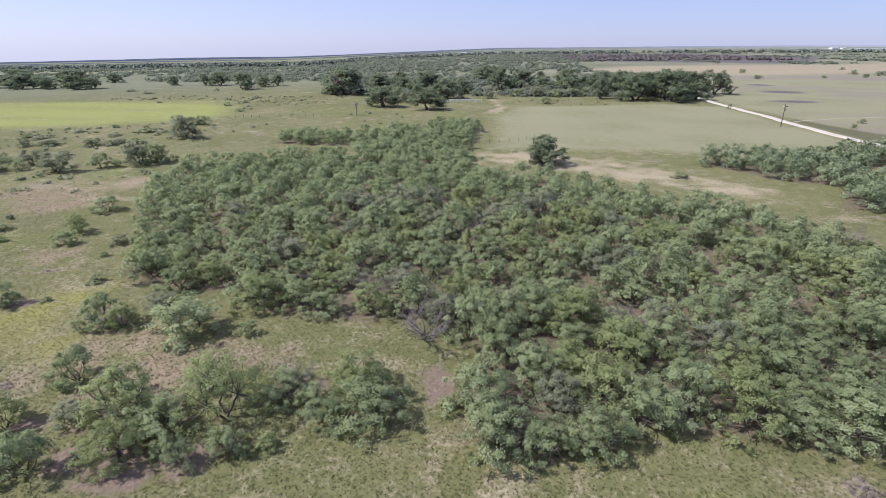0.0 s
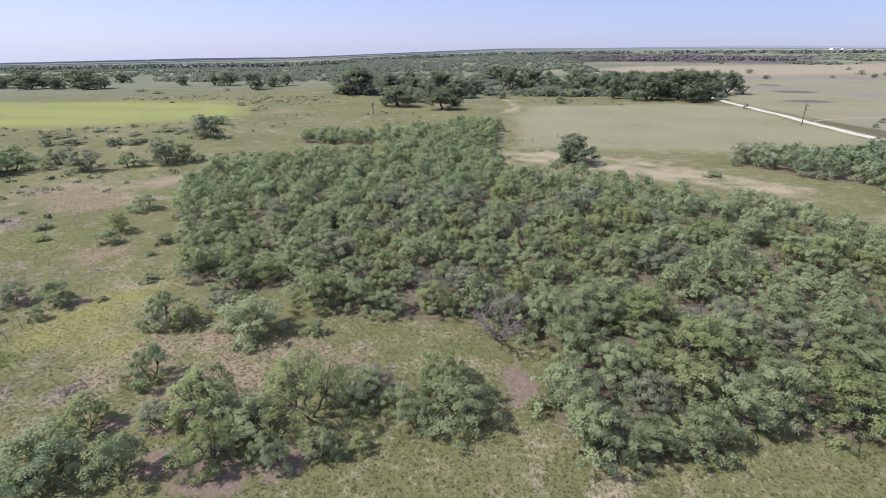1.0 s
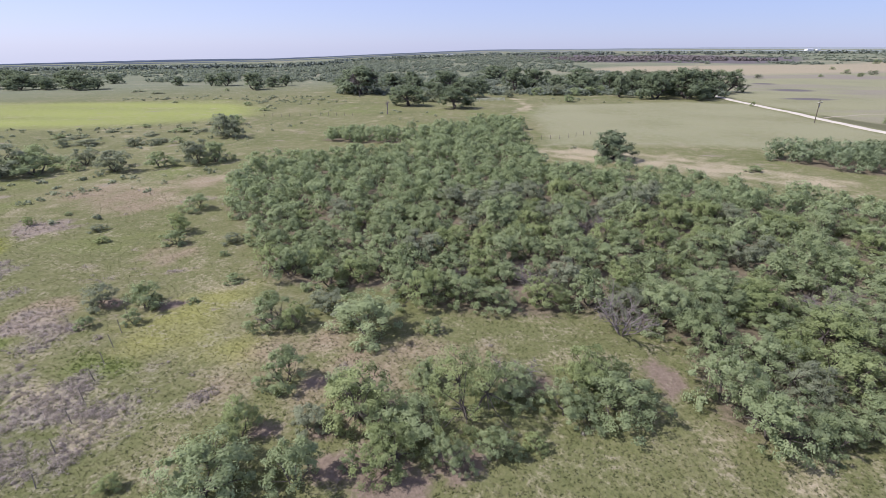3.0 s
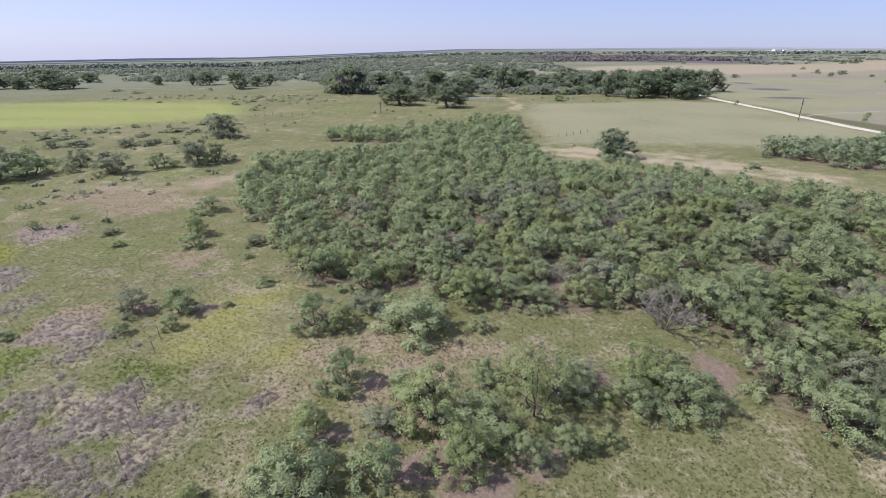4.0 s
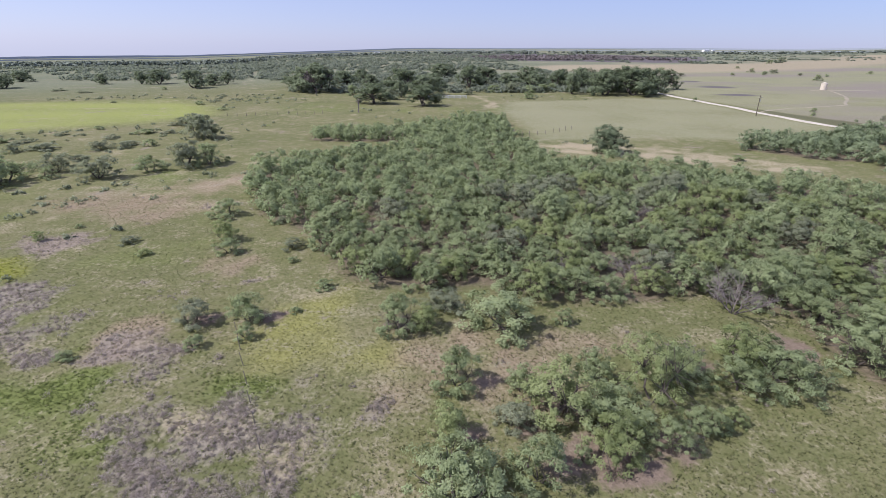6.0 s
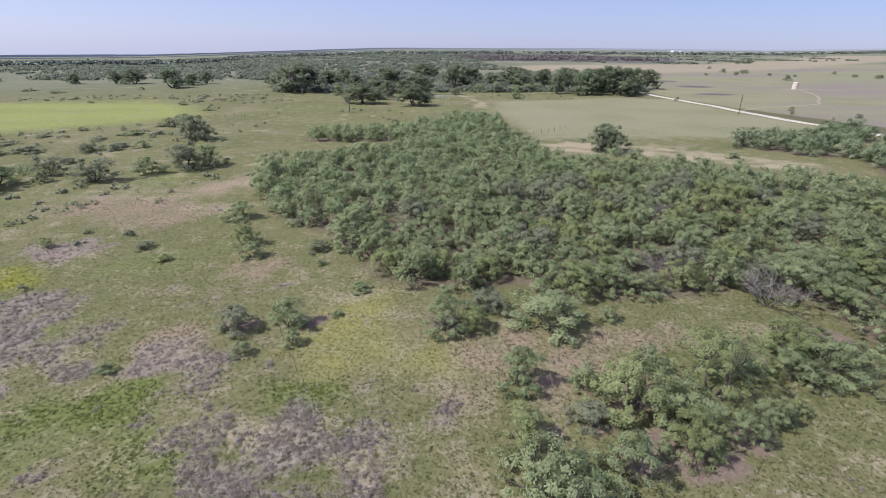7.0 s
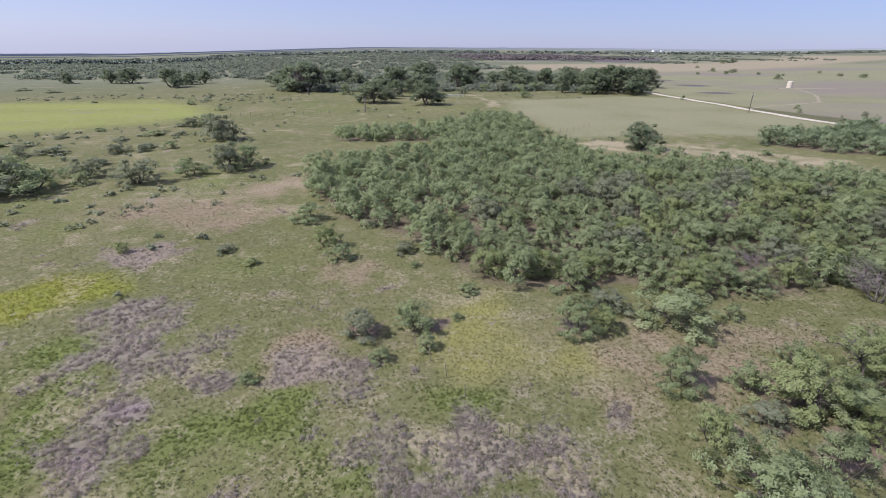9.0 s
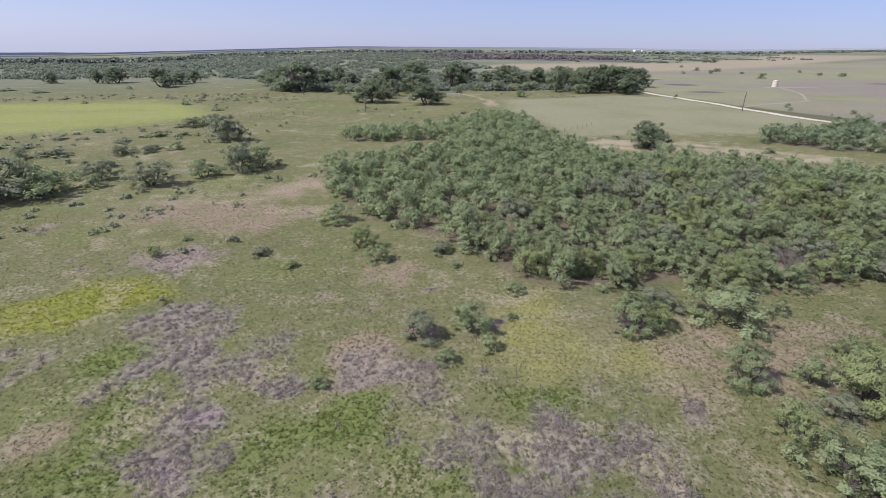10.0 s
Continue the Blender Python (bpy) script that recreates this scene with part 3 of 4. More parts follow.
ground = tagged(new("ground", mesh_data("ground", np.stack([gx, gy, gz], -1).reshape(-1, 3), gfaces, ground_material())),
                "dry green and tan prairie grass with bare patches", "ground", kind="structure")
fx, fy = gx.ravel(), gy.ravel()
dist = np.hypot(fx + 35, fy)
zones = {
    **plots(fx, fy),
    "sand": np.clip(np.maximum(inside(fx, fy, SAND), inside(fx, fy, [(-12, 186), (-6, 205), (-9, 240), (-5, 240), (-1, 204), (-6, 184)])) / 5 + 0.25, 0, 0.62) + 0.38 * grain(fx, fy, 0.3, 9.0) + 0.3 * grain(fx, fy * 2.2, 0.07, 10.0),
    "field": np.clip(inside(fx, fy, LIME_FIELD) / 16 + 0.4, 0, 1) * (0.8 + 0.1 * np.sin(fy * 0.22 + fx * 0.03) + 0.3 * grain(fx * 0.4, fy * 1.6, 0.04, 14.0)),
    "pale": np.clip(np.maximum(inside(fx, fy, PASTURE), np.maximum(inside(fx, fy, RANGELAND), 90 - np.hypot((fx + 700) / 3, fy - 790))) / 9 + 0.35, 0, 0.8) + 0.22 * grain(fx, fy, 0.05, 12.0),
    "mauve": np.clip(inside(fx, fy, RANGELAND) / 12 + 0.2, 0, 1) * np.clip(0.3 + 1.0 * grain(fx * 0.5, fy * 1.3, 0.012, 15.0) + 0.45 * grain(fx * 0.5, fy * 1.4, 0.05, 16.0), 0, 1),
    "verge": np.clip(inside(fx, fy, VERGE) / 3 + 0.4, 0, 1),
    "litter": np.clip(np.maximum(np.maximum(inside(fx, fy, THICKET), inside(fx, fy, SCRUB_EAST)), inside(fx, fy, SCRUB_SOUTH_EAST)) / 3 + 0.3, 0, 1),
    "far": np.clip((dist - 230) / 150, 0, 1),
    "burnt": np.maximum(blobs(fx, fy, [(148, 283, 10, 8), (127, 236, 11, 5), (160, 331, 7, 6), (312, 283, 14, 6)]), np.clip(inside(fx, fy, BRUSH_FIELD) / 20 + 0.5, 0, 1)),
    "straw": np.clip(inside(fx, fy, [(80, 470), (200, 430), (341, 470), (520, 560), (1200, 900), (1200, 1300), (788, 900), (420, 660), (152, 610), (86, 530)]) / 40 + 0.4, 0, 0.85),
}
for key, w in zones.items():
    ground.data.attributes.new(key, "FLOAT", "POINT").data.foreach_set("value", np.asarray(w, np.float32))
for p in ground.data.polygons:
    p.use_smooth = True


def foot(x, y):
    return float(rolling(x, y))


def at(x, y, turn=0.0, sx=1.0, sz=1.0, sy=None):
    return Matrix.LocRotScale((x, y, foot(x, y)), Euler((0, 0, turn)), (sx, sx if sy is None else sy, sz))


# ---- road ----


def strip(points, width, lift, edge=0.5, seed=1):
    rng = np.random.default_rng(seed)
    pts, out, fc = [], [], []
    for (x0, y0), (x1, y1) in zip(points, points[1:]):
        k = max(2, int(math.hypot(x1 - x0, y1 - y0) / 3))
        pts += [(x0 + (x1 - x0) * i / k, y0 + (y1 - y0) * i / k) for i in range(k)]
    pts.append(points[-1])
    for i, (x, y) in enumerate(pts):
        a, b = pts[max(i - 1, 0)], pts[min(i + 1, len(pts) - 1)]
        d = Vector((b[0] - a[0], b[1] - a[1])).normalized()
        nrm = Vector((-d.y, d.x))
        wl_, wr = width / 2 + rng.normal() * edge * 0.3, width / 2 + rng.normal() * edge * 0.3
        for s, z in ((-wl_ - 0.5, -0.05), (-wl_, lift), (0, lift + 0.04), (wr, lift), (wr + 0.5, -0.05)):
            px, py = x + nrm.x * s, y + nrm.y * s
            out.append((px, py, foot(px, py) + z))
    for i in range(len(pts) - 1):
        for s in range(4):
            fc.append((i * 5 + s, i * 5 + s + 1, i * 5 + 6 + s, i * 5 + 5 + s))
    return out, fc


v, f = strip([(98, 60), (92, 110), (90, 132), (89.5, 155), (89.5, 200), (91, 245), (95, 275), (104, 320), (120, 400)], 2.3, 0.14)
tagged(new("road", mesh_data("road", v, f, GRAVEL)), "pale caliche gravel country road", "road", kind="structure")
PADSOIL = rough_material("pad_soil", [(0.25, (0.21, 0.185, 0.13)), (0.75, (0.29, 0.252, 0.18))], 0.6)
v, f = strip([(92, 174), (113, 184), (132, 188), (145, 192), (152, 200), (163, 210), (177, 226), (190, 244), (198, 258)], 0.7, 0.06, 0.9, 2)
tagged(new("road_branch", mesh_data("road_branch", v, f, PADSOIL)), "pale worn side track from the road to the tank", "road", kind="structure")
v, f = strip([(188, 261), (198, 261), (212, 259), (226, 257)], 2.2, 0.08, 1.0, 3)
tagged(new("tank_pad", mesh_data("tank_pad", v, f, PADSOIL)), "pale bare soil pad beside the storage tank", "ground", kind="structure")

# ---- thicket of mesquite ----
LAB_M = "grey-green feathery mesquite tree with dark crooked stems"
kinds = []
for s in range(14):
    leaf = (MESQUITE, MESQUITE, YELLOWISH, MESQUITE, GREYLEAF, MESQUITE, YELLOWISH)[s % 7]
    fine = s < 7
    kinds.append(tree("mesquite_tree", 100 + s, 2.6, 3.2, leaf, 128 if fine else 64, 74 if fine else 50, 0.125 if fine else 0.2, 0.3 if fine else 0.4,
                      0.1, 3, 0.085, label=LAB_M, category="mesquite tree"))


def spread_points(rng, poly, gap, tries, grow=0.0):
    px = [p[0] for p in poly]
    py = [p[1] for p in poly]
    cand = np.stack([rng.uniform(min(px) - 2, max(px) + 2, tries), rng.uniform(min(py) - 2, max(py) + 2, tries)], 1)
    cand = cand[inside(cand[:, 0], cand[:, 1], poly) > grow]
    kept = np.zeros((0, 2))
    for c in cand:
        if len(kept) == 0 or np.min(np.hypot(*(kept - c).T)) > gap:
            kept = np.vstack([kept, c])
    return kept


rng = np.random.default_rng(11)
spots = spread_points(rng, THICKET, 2.8, 14000, 0.8)
# ragged rim towards the north
rim = inside(spots[:, 0], spots[:, 1], THICKET)
spots = spots[(spots[:, 1] < 92) | (spots[:, 0] < -32) | (rim > 0.8 + 2.4 * np.clip(grain(spots[:, 0], spots[:, 1], 0.21, 17.0), 0, 1))]
GAPS = [(-21.2, 46, 1.9), (-14.3, 38.5, 2.2), (-28, 48, 1.4), (-12, 63, 1.6), (4.5, 42, 1.7), (-52, 58, 1.5), (-42, 62, 1.4), (-18, 118, 2.0), (-20, 60, 1.3), (-20.1, 135.4, 3.0), (-49.5, 96, 2.4), (-24, 100, 2.0), (-31, 66, 2.0), (-60, 90, 1.8), (-17.5, 56, 1.5)]
spots = np.array([s for s in spots if all(math.hypot(s[0] - a, s[1] - b) > r for a, b, r in GAPS)])
EDGE = [(-8.5, 26.9), (-5.2, 26.7), (-2.0, 27.4), (1.6, 29.9), (5.0, 31.4), (8.6, 30.5), (12.0, 29.8), (15.4, 29.5), (19.2, 29.8), (23, 30.4), (27, 30.6), (-9.7, 30.6), (-31.5, 42.8), (-25, 42.3)]
spots = np.array([s for s in spots if all(math.hypot(s[0] - a, s[1] - b) > 2.3 for a, b in EDGE)])
near = spots[:, 1] + 0.35 * np.abs(spots[:, 0] + 15)
spots = spots[np.argsort(near)]
used = set()


def plant(k, x, y, width, height, turn):
    """Place a tree of kind k with that crown width and height; the first of each kind is the thing itself."""
    m = at(x, y, turn, width / 4.8, height / 3.1, width / 4.8 * random.uniform(0.88, 1.12))
    if k not in used:
        used.add(k)
        kinds[k].matrix_basis = m
        ob = kinds[k]
    else:
        ob = copy_thing(kinds[k], m)
    return ob


for x, y in spots[:225]:
    k = int(rng.choice(7, p=[0.18, 0.17, 0.12, 0.17, 0.12, 0.14, 0.1])) + (7 if y > 43 else 0)
    big_ = rng.uniform() ** 1.6
    tagged(plant(k, x, y, 4.3 + 1.8 * big_ + rng.uniform(-0.3, 0.3), 2.4 + 1.4 * big_ + rng.uniform(-0.25, 0.3), rng.uniform(0, 6.3)), LAB_M, "mesquite tree", "mesquite thicket")
for i, (x, y) in enumerate(EDGE):
    tagged(plant((0, 3, 1, 0, 5, 6, 1)[i % 7], x, y, rng.uniform(4.8, 5.6), rng.uniform(2.9, 3.7), rng.uniform(0, 6.3)), LAB_M, "mesquite tree", "mesquite thicket")
print("thicket", len(spots))


def scrub_mass(name, label, points, sizes, heights, leaf, clumps, per, leaf_size, seed, category="scrub", slender=0.8, ruffle=0.4):
    """Many bushes in one mesh, for those too far or too many to count."""
    r = np.random.default_rng(seed)
    cs, rr, hubs = [], [], []
    for (x, y), w, h in zip(points, sizes, heights):
        c, q, hb = crown_clumps(r, clumps, w / 2, h, 0.15, w * (0.1 if clumps >= 16 else 0.15))
        cs += [(x + a, y + b, foot(x, y) + z) for a, b, z in c]
        rr += q
        hubs += [(x + a, y + b, foot(x, y) + z) for a, b, z in hb]
    ln = np.repeat(np.repeat(np.asarray(sizes), clumps), per) * leaf_size
    vv, ff = sprays(r, cs, rr, per, 1.0, slender=slender, ruffle=ruffle, hubs=hubs)
    # scale each spray about its own middle to its bush's leaf size
    vv = vv.reshape(-1, 3, 3)
    mid_ = vv.mean(1, keepdims=True)
    vv = mid_ + (vv - mid_) * ln[:, None, None]
    vv = vv.reshape(-1, 3)
    return tagged(new(name, billow(mesh_data(name, vv, ff, leaf), vv, hubs, per)), label, category, kind="stuff")


rest = spots[225:]
if len(rest):
    scrub_mass("mesquite_thicket", "dense grey-green mesquite thicket seen over its crowns", rest, rng.uniform(4.3, 6.0, len(rest)),
               rng.uniform(2.3, 4.0, len(rest)), THICKETLEAF, 36, 34, 0.052, 21, "thicket", 0.6, 0.42)
for nm, poly in (("roadside_scrub", SCRUB_EAST), ("mesquite_scrub", SCRUB_SOUTH_EAST)):
    pts = spread_points(rng, poly, 3.3, 3000, 0.5)
    scrub_mass(nm, "grey-green mesquite scrub along the country road", pts, rng.uniform(4.8, 6.8, len(pts)), rng.uniform(3.0, 4.9, len(pts)),
               SCRUBLEAF, 36, 34, 0.052, len(nm), "scrub", 0.6, 0.42)

# ---- single trees and bushes in the open grass ----
LAB_B = "small round grey-green mesquite bush in open grass"
bushes = []
for s in range(5):
    leaf = (MESQUITE, YELLOWISH, MESQUITE, GREYLEAF, MESQUITE)[s]
    bushes.append(tree("mesquite_bush", 200 + s, 1.6, 2.6, leaf, 72, 74, 0.11, 0.26, 0.05, 4, 0.04, label=LAB_B, category="bush"))
for s in range(2):
    bushes.append(tree("mesquite_bush", 220 + s, 1.6, 2.6, (GREYLEAF, MESQUITE)[s], 36, 26, 0.26, 0.36, 0.05, 3, 0.04, label=LAB_B, category="bush"))
# x, y, width, height
FRONT = [(-40.7, 30.8, 3.5, 2.9), (-41.9, 25.9, 2.8, 2.6), (-58.0, 41.2, 3.6, 2.6), (-62.3, 41.0, 3.3, 2.3),
         (-57.2, 38.2, 1.7, 1.4), (-44.8, 38.5, 3.0, 2.6), (-42.5, 38.1, 2.6, 2.2), (-36.0, 38.0, 4.8, 3.3), (-40.4, 41.2, 3.2, 2.1),
         (-30.4, 38.0, 2.7, 2.6), (-68.2, 69.1, 3.4, 2.0), (-65.6, 60.0, 3.3, 2.6), (-64.1, 56.3, 2.3, 1.8), (-56.9, 57.0, 2.2, 1.4)]
FRONT_LOW = [(-56.3, 53.1, 1.9, 1.1), (-52.0, 46.6, 1.6, 0.7), (-73.3, 56.0, 1.7, 0.7), (-36.3, 29.7, 1.9, 2.1), (-37.6, 26.6, 2.2, 1.8),
             (-34.2, 23.6, 2.0, 2.2), (-37.1, 22.5, 2.6, 2.6), (-47.2, 21.4, 1.3, 0.9), (-70.2, 36.4, 1.2, 0.7), (-76.7, 59.8, 1.9, 0.9),
             (-85.6, 65.6, 2.0, 0.9), (-60.9, 37.2, 1.3, 0.9), (-87.8, 61.5, 1.8, 1.2), (-54.0, 42.2, 0.9, 0.5), (-60, 66, 1.6, 0.8)]
FRONT_TREES = [(-34.2, 27.4, 4.0, 3.4), (-32.2, 23.8, 2.7, 2.5), (-31.2, 26.4, 3.2, 2.3), (-28.5, 23.9, 2.5, 3.0), (-25.6, 25.2, 2.7, 2.5), (-41.9, 21.6, 4.1, 2.7), (-20.8, 28.6, 3.9, 3.1), (-17.1, 29.2, 4.8, 3.5),
               (-18.9, 31.6, 3.4, 2.7), (-24.2, 30.6, 3.6, 2.4), (-30.6, 31.2, 3.2, 2.6), (-23.2, 25.8, 1.2, 0.9)]
WEST = [(-116, 86, 8.6, 5.4), (-110.5, 88.5, 7.4, 4.8), (-121.5, 86.5, 8.6, 5.6), (-118.5, 98, 5.5, 3.8), (-106.5, 96, 4.4, 3.0), (-97.0, 91.6, 5.0, 3.6), (-90.2, 95.6, 4.4, 3.4),
        (-84.8, 99.6, 5.6, 4.4), (-81.4, 101, 5.4, 4.4), (-93.2, 130, 6.2, 5.4), (-90.5, 128, 4.4, 4.4), (-101.5, 153, 5.0, 3.2), (-105, 151, 4.6, 2.2),
        (-105, 91.4, 2.8, 2.2), (-127, 115, 2.8, 1.7), (-110.8, 118, 4.2, 1.8)]
WEST_LOW = [(-106, 118.4, 3.5, 1.6), (-101.4, 120.6, 3.2, 1.6), (-109, 106.5, 3.1, 1.8), (-115, 131, 3.5, 1.5), (-110.4, 138, 4.4, 1.8),
            (-104.3, 138, 3.1, 1.4), (-107.7, 150.7, 3.0, 1.4), (-125.6, 145, 2.6, 1.5), (-130, 136, 3.0, 1.2), (-132, 124.6, 3.4, 1.4),
            (-137.4, 126, 3.6, 1.4), (-106.5, 122, 4.0, 1.8), (-123, 117.5, 5.5, 2.2), (-120, 204, 3.6, 2.2), (-120.2, 233, 2.6, 2.0),
            (-117, 214.7, 3.3, 1.4), (-106, 186.5, 3.3, 1.6), (-168, 226, 2.2, 1.5), (-155, 210.6, 2.0, 1.2), (-160, 268, 2.4, 2.2),
            (-189, 252, 5.6, 1.6), (-206, 261, 5.4, 1.9), (28.3, 97.5, 3.0, 1.7)]
first = set()


def plant_bush(k, x, y, w, h, group):
    m = at(x, y, rng.uniform(0, 6.3), w / 2.7, h / 2.5)
    if k in first:
        ob = copy_thing(bushes[k], m)
    else:
        first.add(k)
        ob = bushes[k]
        ob.matrix_basis = m
    return tagged(ob, LAB_B, "bush", group)


for i, row in enumerate(FRONT + FRONT_LOW):
    plant_bush(i % 5, *row, "bushes in the open grass")
for x, y, w, h in FRONT_TREES:
    k = 5 if x < -38 else int(rng.choice([0, 1, 3, 2, 6, 2, 6]))
    tagged(plant(k, x, y, w * 1.36, h * 1.05, rng.uniform(0, 6.3)), "open-crowned grey-green mesquite tree over bare red soil", "mesquite tree", "open mesquite clump")
big = tree("mesquite_tree", 180, 4.1, 5.0, YELLOWISH, 144, 74, 0.125, 0.36, 0.18, 3, 0.09, label="sprawling old mesquite tree with dark leaning trunks", category="mesquite tree")
big.matrix_basis = at(-27.4, 28.2, 0.6, 1.0, 1.08)
for i, (x, y, w, h) in enumerate(WEST):
    tagged(plant((11, 7, 11, 10, 11)[i % 5], x, y, w * 1.4, h * 1.1, rng.uniform(0, 6.3)), "spreading dusty mesquite tree in open pasture", "mesquite tree", "pasture mesquites")
for i, row in enumerate(WEST_LOW):
    plant_bush((5, 6, 5)[i % 3], *row, "low bushes in the west pasture")

# ---- low weeds and seedling bushes over the pastures ----
r4 = np.random.default_rng(71)
wp = np.stack([r4.uniform(-190, 60, 3400), r4.uniform(50, 240, 3400)], 1)
wd_ = np.array([noise.noise(Vector((a * 0.02, b * 0.02, 4.0))) + 0.5 * noise.noise(Vector((a * 0.08, b * 0.08, 8.0))) for a, b in wp])
wk = (inside(wp[:, 0], wp[:, 1], THICKET) < -1) & (inside(wp[:, 0], wp[:, 1], LIME_FIELD) < -2) & (inside(wp[:, 0], wp[:, 1], PASTURE) < 0) & (wd_ + np.where(wp[:, 0] < -80, 0.18, -0.2) > r4.uniform(0, 0.75, 3400))
wp = wp[wk]
scrub_mass("pasture_weeds", "low grey-green weeds and seedlings in pasture", wp, r4.uniform(0.6, 1.9, len(wp)) ** 1.3, r4.uniform(0.25, 0.8, len(wp)), GREYLEAF, 4, 10, 0.2, 72, "weeds")

# ---- dead trees ----
grey_dead = dead_tree("dead_tree", 301, 2.8, 3.6, "bare silver-grey dead mesquite with forked branches")
grey_dead.matrix_basis = at(-14.3, 38.5)
for x, y, w, h, turn in ((-20.8, 46, 0.75, 0.7, 1), (4.5, 42, 0.9, 0.8, 2), (-28, 48, 0.6, 0.6, 3), (-12, 63, 0.9, 0.8, 4), (-44.6, 38.6, 0.5, 0.4, 5), (36.6, 63.2, 0.9, 0.7, 2.5), (-24, 32, 0.6, 0.5, 1.5)):
    tagged(copy_thing(grey_dead, at(x, y, turn, w, h)), "bare grey dead mesquite among living crowns")
snag = dead_tree("dead_snag", 302, 2.2, 6.4, "tall bare pale dead tree standing in pasture", upright=True)
snag.matrix_basis = at(-57, 178)
copy_thing(snag, at(-80, 238, 2, 0.7, 0.7))

# ---- live oaks ----
LAB_O = "dark green broad-crowned live oak in pasture"
oaks = []
for s in range(4):
    oaks.append(tree("live_oak", 400 + s, 5.0, 7.5, OAKLEAF, 88, 52, 0.46, 0.85, 0.14, 2, 0.3, label=LAB_O, category="oak tree"))
OAKS = [(-208.5, 305, 7.5, 6.6), (-187.5, 305, 7.5, 7.2), (-178.5, 306, 13.2, 7.8), (-149.3, 279, 15, 9), (-146, 298, 10, 7), (-140.8, 306, 10, 6.6),
        (-94.7, 286, 14, 8), (-81.9, 253, 15, 10.5), (-71.6, 287, 16, 10), (-63.6, 307, 13.7, 8.3), (-52.2, 204, 11, 7.4), (-32.9, 194.6, 9.3, 6.2),
        (-28.8, 239, 14.5, 10.8), (-40.8, 228, 9.3, 7.2), (-9.4, 360, 17, 9), (-2, 277, 10, 9.6), (17, 361, 8, 6.5), (27.5, 362, 10, 6.5),
        (106.9, 270, 12, 9.6), (-90, 272, 11, 8.5), (-57, 284, 11, 8)]
OAK_GROVE = [(44, 242, 13, 10), (58, 236, 14, 10.4), (73, 236, 14, 9.8), (86, 240, 12, 9), (52, 256, 14, 10), (66, 254, 14, 10.4), (80, 258, 14, 10),
             (34, 272, 14, 9.5), (48, 280, 15, 9.5), (62, 276, 14, 10), (94, 262, 12, 9), (22, 290, 13, 9), (78, 285, 14, 10), (38, 300, 15, 9.5), (-40, 252, 12, 9), (-22, 262, 11, 9), (56, 296, 13, 9.5), (88, 276, 12, 9.5), (10, 302, 12, 8)]
OAK_WEST = [(-241, 277, 9, 6), (-249, 273, 10, 6.4), (-258, 279, 10, 6.6), (-266, 272, 10, 6), (-274, 278, 11, 6.6), (-283, 273, 10, 6.2), (-292, 279, 11, 6.6), (-302, 274, 11, 6.4), (-312, 280, 11, 6.4), (-275, 304, 13, 7.4), (-265, 326, 11, 7.4), (-290, 312, 13, 7.6), (-305, 300, 14, 7.6), (-322, 310, 14, 7.8), (-340, 300, 14, 7.6),
            (-356, 312, 14, 8), (-375, 305, 14, 8), (-395, 312, 14, 8)]
first_oak = set()


def plant_oak(k, x, y, w, h, group):
    m = at(x, y, rng.uniform(0, 6.3), w / 9.4, h / 7.2)
    if k in first_oak:
        ob = copy_thing(oaks[k], m)
    else:
        first_oak.add(k)
        ob = oaks[k]
        ob.matrix_basis = m
    return tagged(ob, LAB_O, "oak tree", group)


plant_oak(0, 3.0, 106.5, 10.6, 5.9, "pasture oaks")
for i, row in enumerate(OAKS):
    plant_oak(i % 4, *row, "pasture oaks")
for i, row in enumerate(OAK_GROVE):
    plant_oak((i + 1) % 4, *row, "oak grove by the road")
for i, row in enumerate(OAK_WEST):
    plant_oak((i + 2) % 4, *row, "west oak belt")
PALE = [(-44.5, 219, 8, 4.4), (-53, 239, 10, 6), (-63.6, 239, 8, 5), (-8.5, 239, 6.5, 3.2), (16, 221, 7.5, 3.6), (6.4, 253, 10, 4), (15, 253, 10, 4.4), (24, 250, 10, 4.2),
        (32, 252, 10, 4.4), (20, 262, 9, 4.4), (-47, 222, 5, 4), (40, 262, 8, 4)]
for i, (x, y, w, h) in enumerate(PALE):
    tagged(plant((11, 7, 10)[i % 3], x, y, w, h, i * 1.3), "pale grey-green mesquite beside the oak grove", "mesquite tree", "mesquites by the oak grove")

# ---- far scrub, tree lines and fields ----
r2 = np.random.default_rng(31)
pts = np.stack([r2.uniform(-1, 1, 20000), 250 + 1500 * r2.uniform(0, 1, 20000) ** 1.6], 1)
pts[:, 0] = pts[:, 0] * (300 + pts[:, 1] * 0.9) - 200
sel = []
for x, y in pts:
    d = noise.noise(Vector((x * 0.012, y * 0.008, 3.0))) + 0.62
    if x > 95 and y < 640:
        d -= 1.2
    if x > 100 + (y - 640) * 0.2 and y >= 640:
        d -= 0.6
    if y < 335 and x < -100:
        d -= 0.9
    if x < -225 - 0.55 * (y - 300) and y < 900:
        d -= 0.55
    if y < 290:
        d -= 0.2
    if d > r2.uniform(0.05, 0.6):
        sel.append((x, y))
sel = np.array(sel)
wide_ = r2.uniform(3.5, 7.5, len(sel)) * (1 + sel[:, 1] / 1800)
tall_ = r2.uniform(1.4, 2.9, len(sel))
nearer = sel[:, 1] < 470
scrub_mass("range_scrub", "grey-green mesquite scrub beyond the pastures", sel[nearer], wide_[nearer], tall_[nearer], HAZED_FARLEAF, 9, 11, 0.12, 32, slender=0.9, ruffle=0.6)
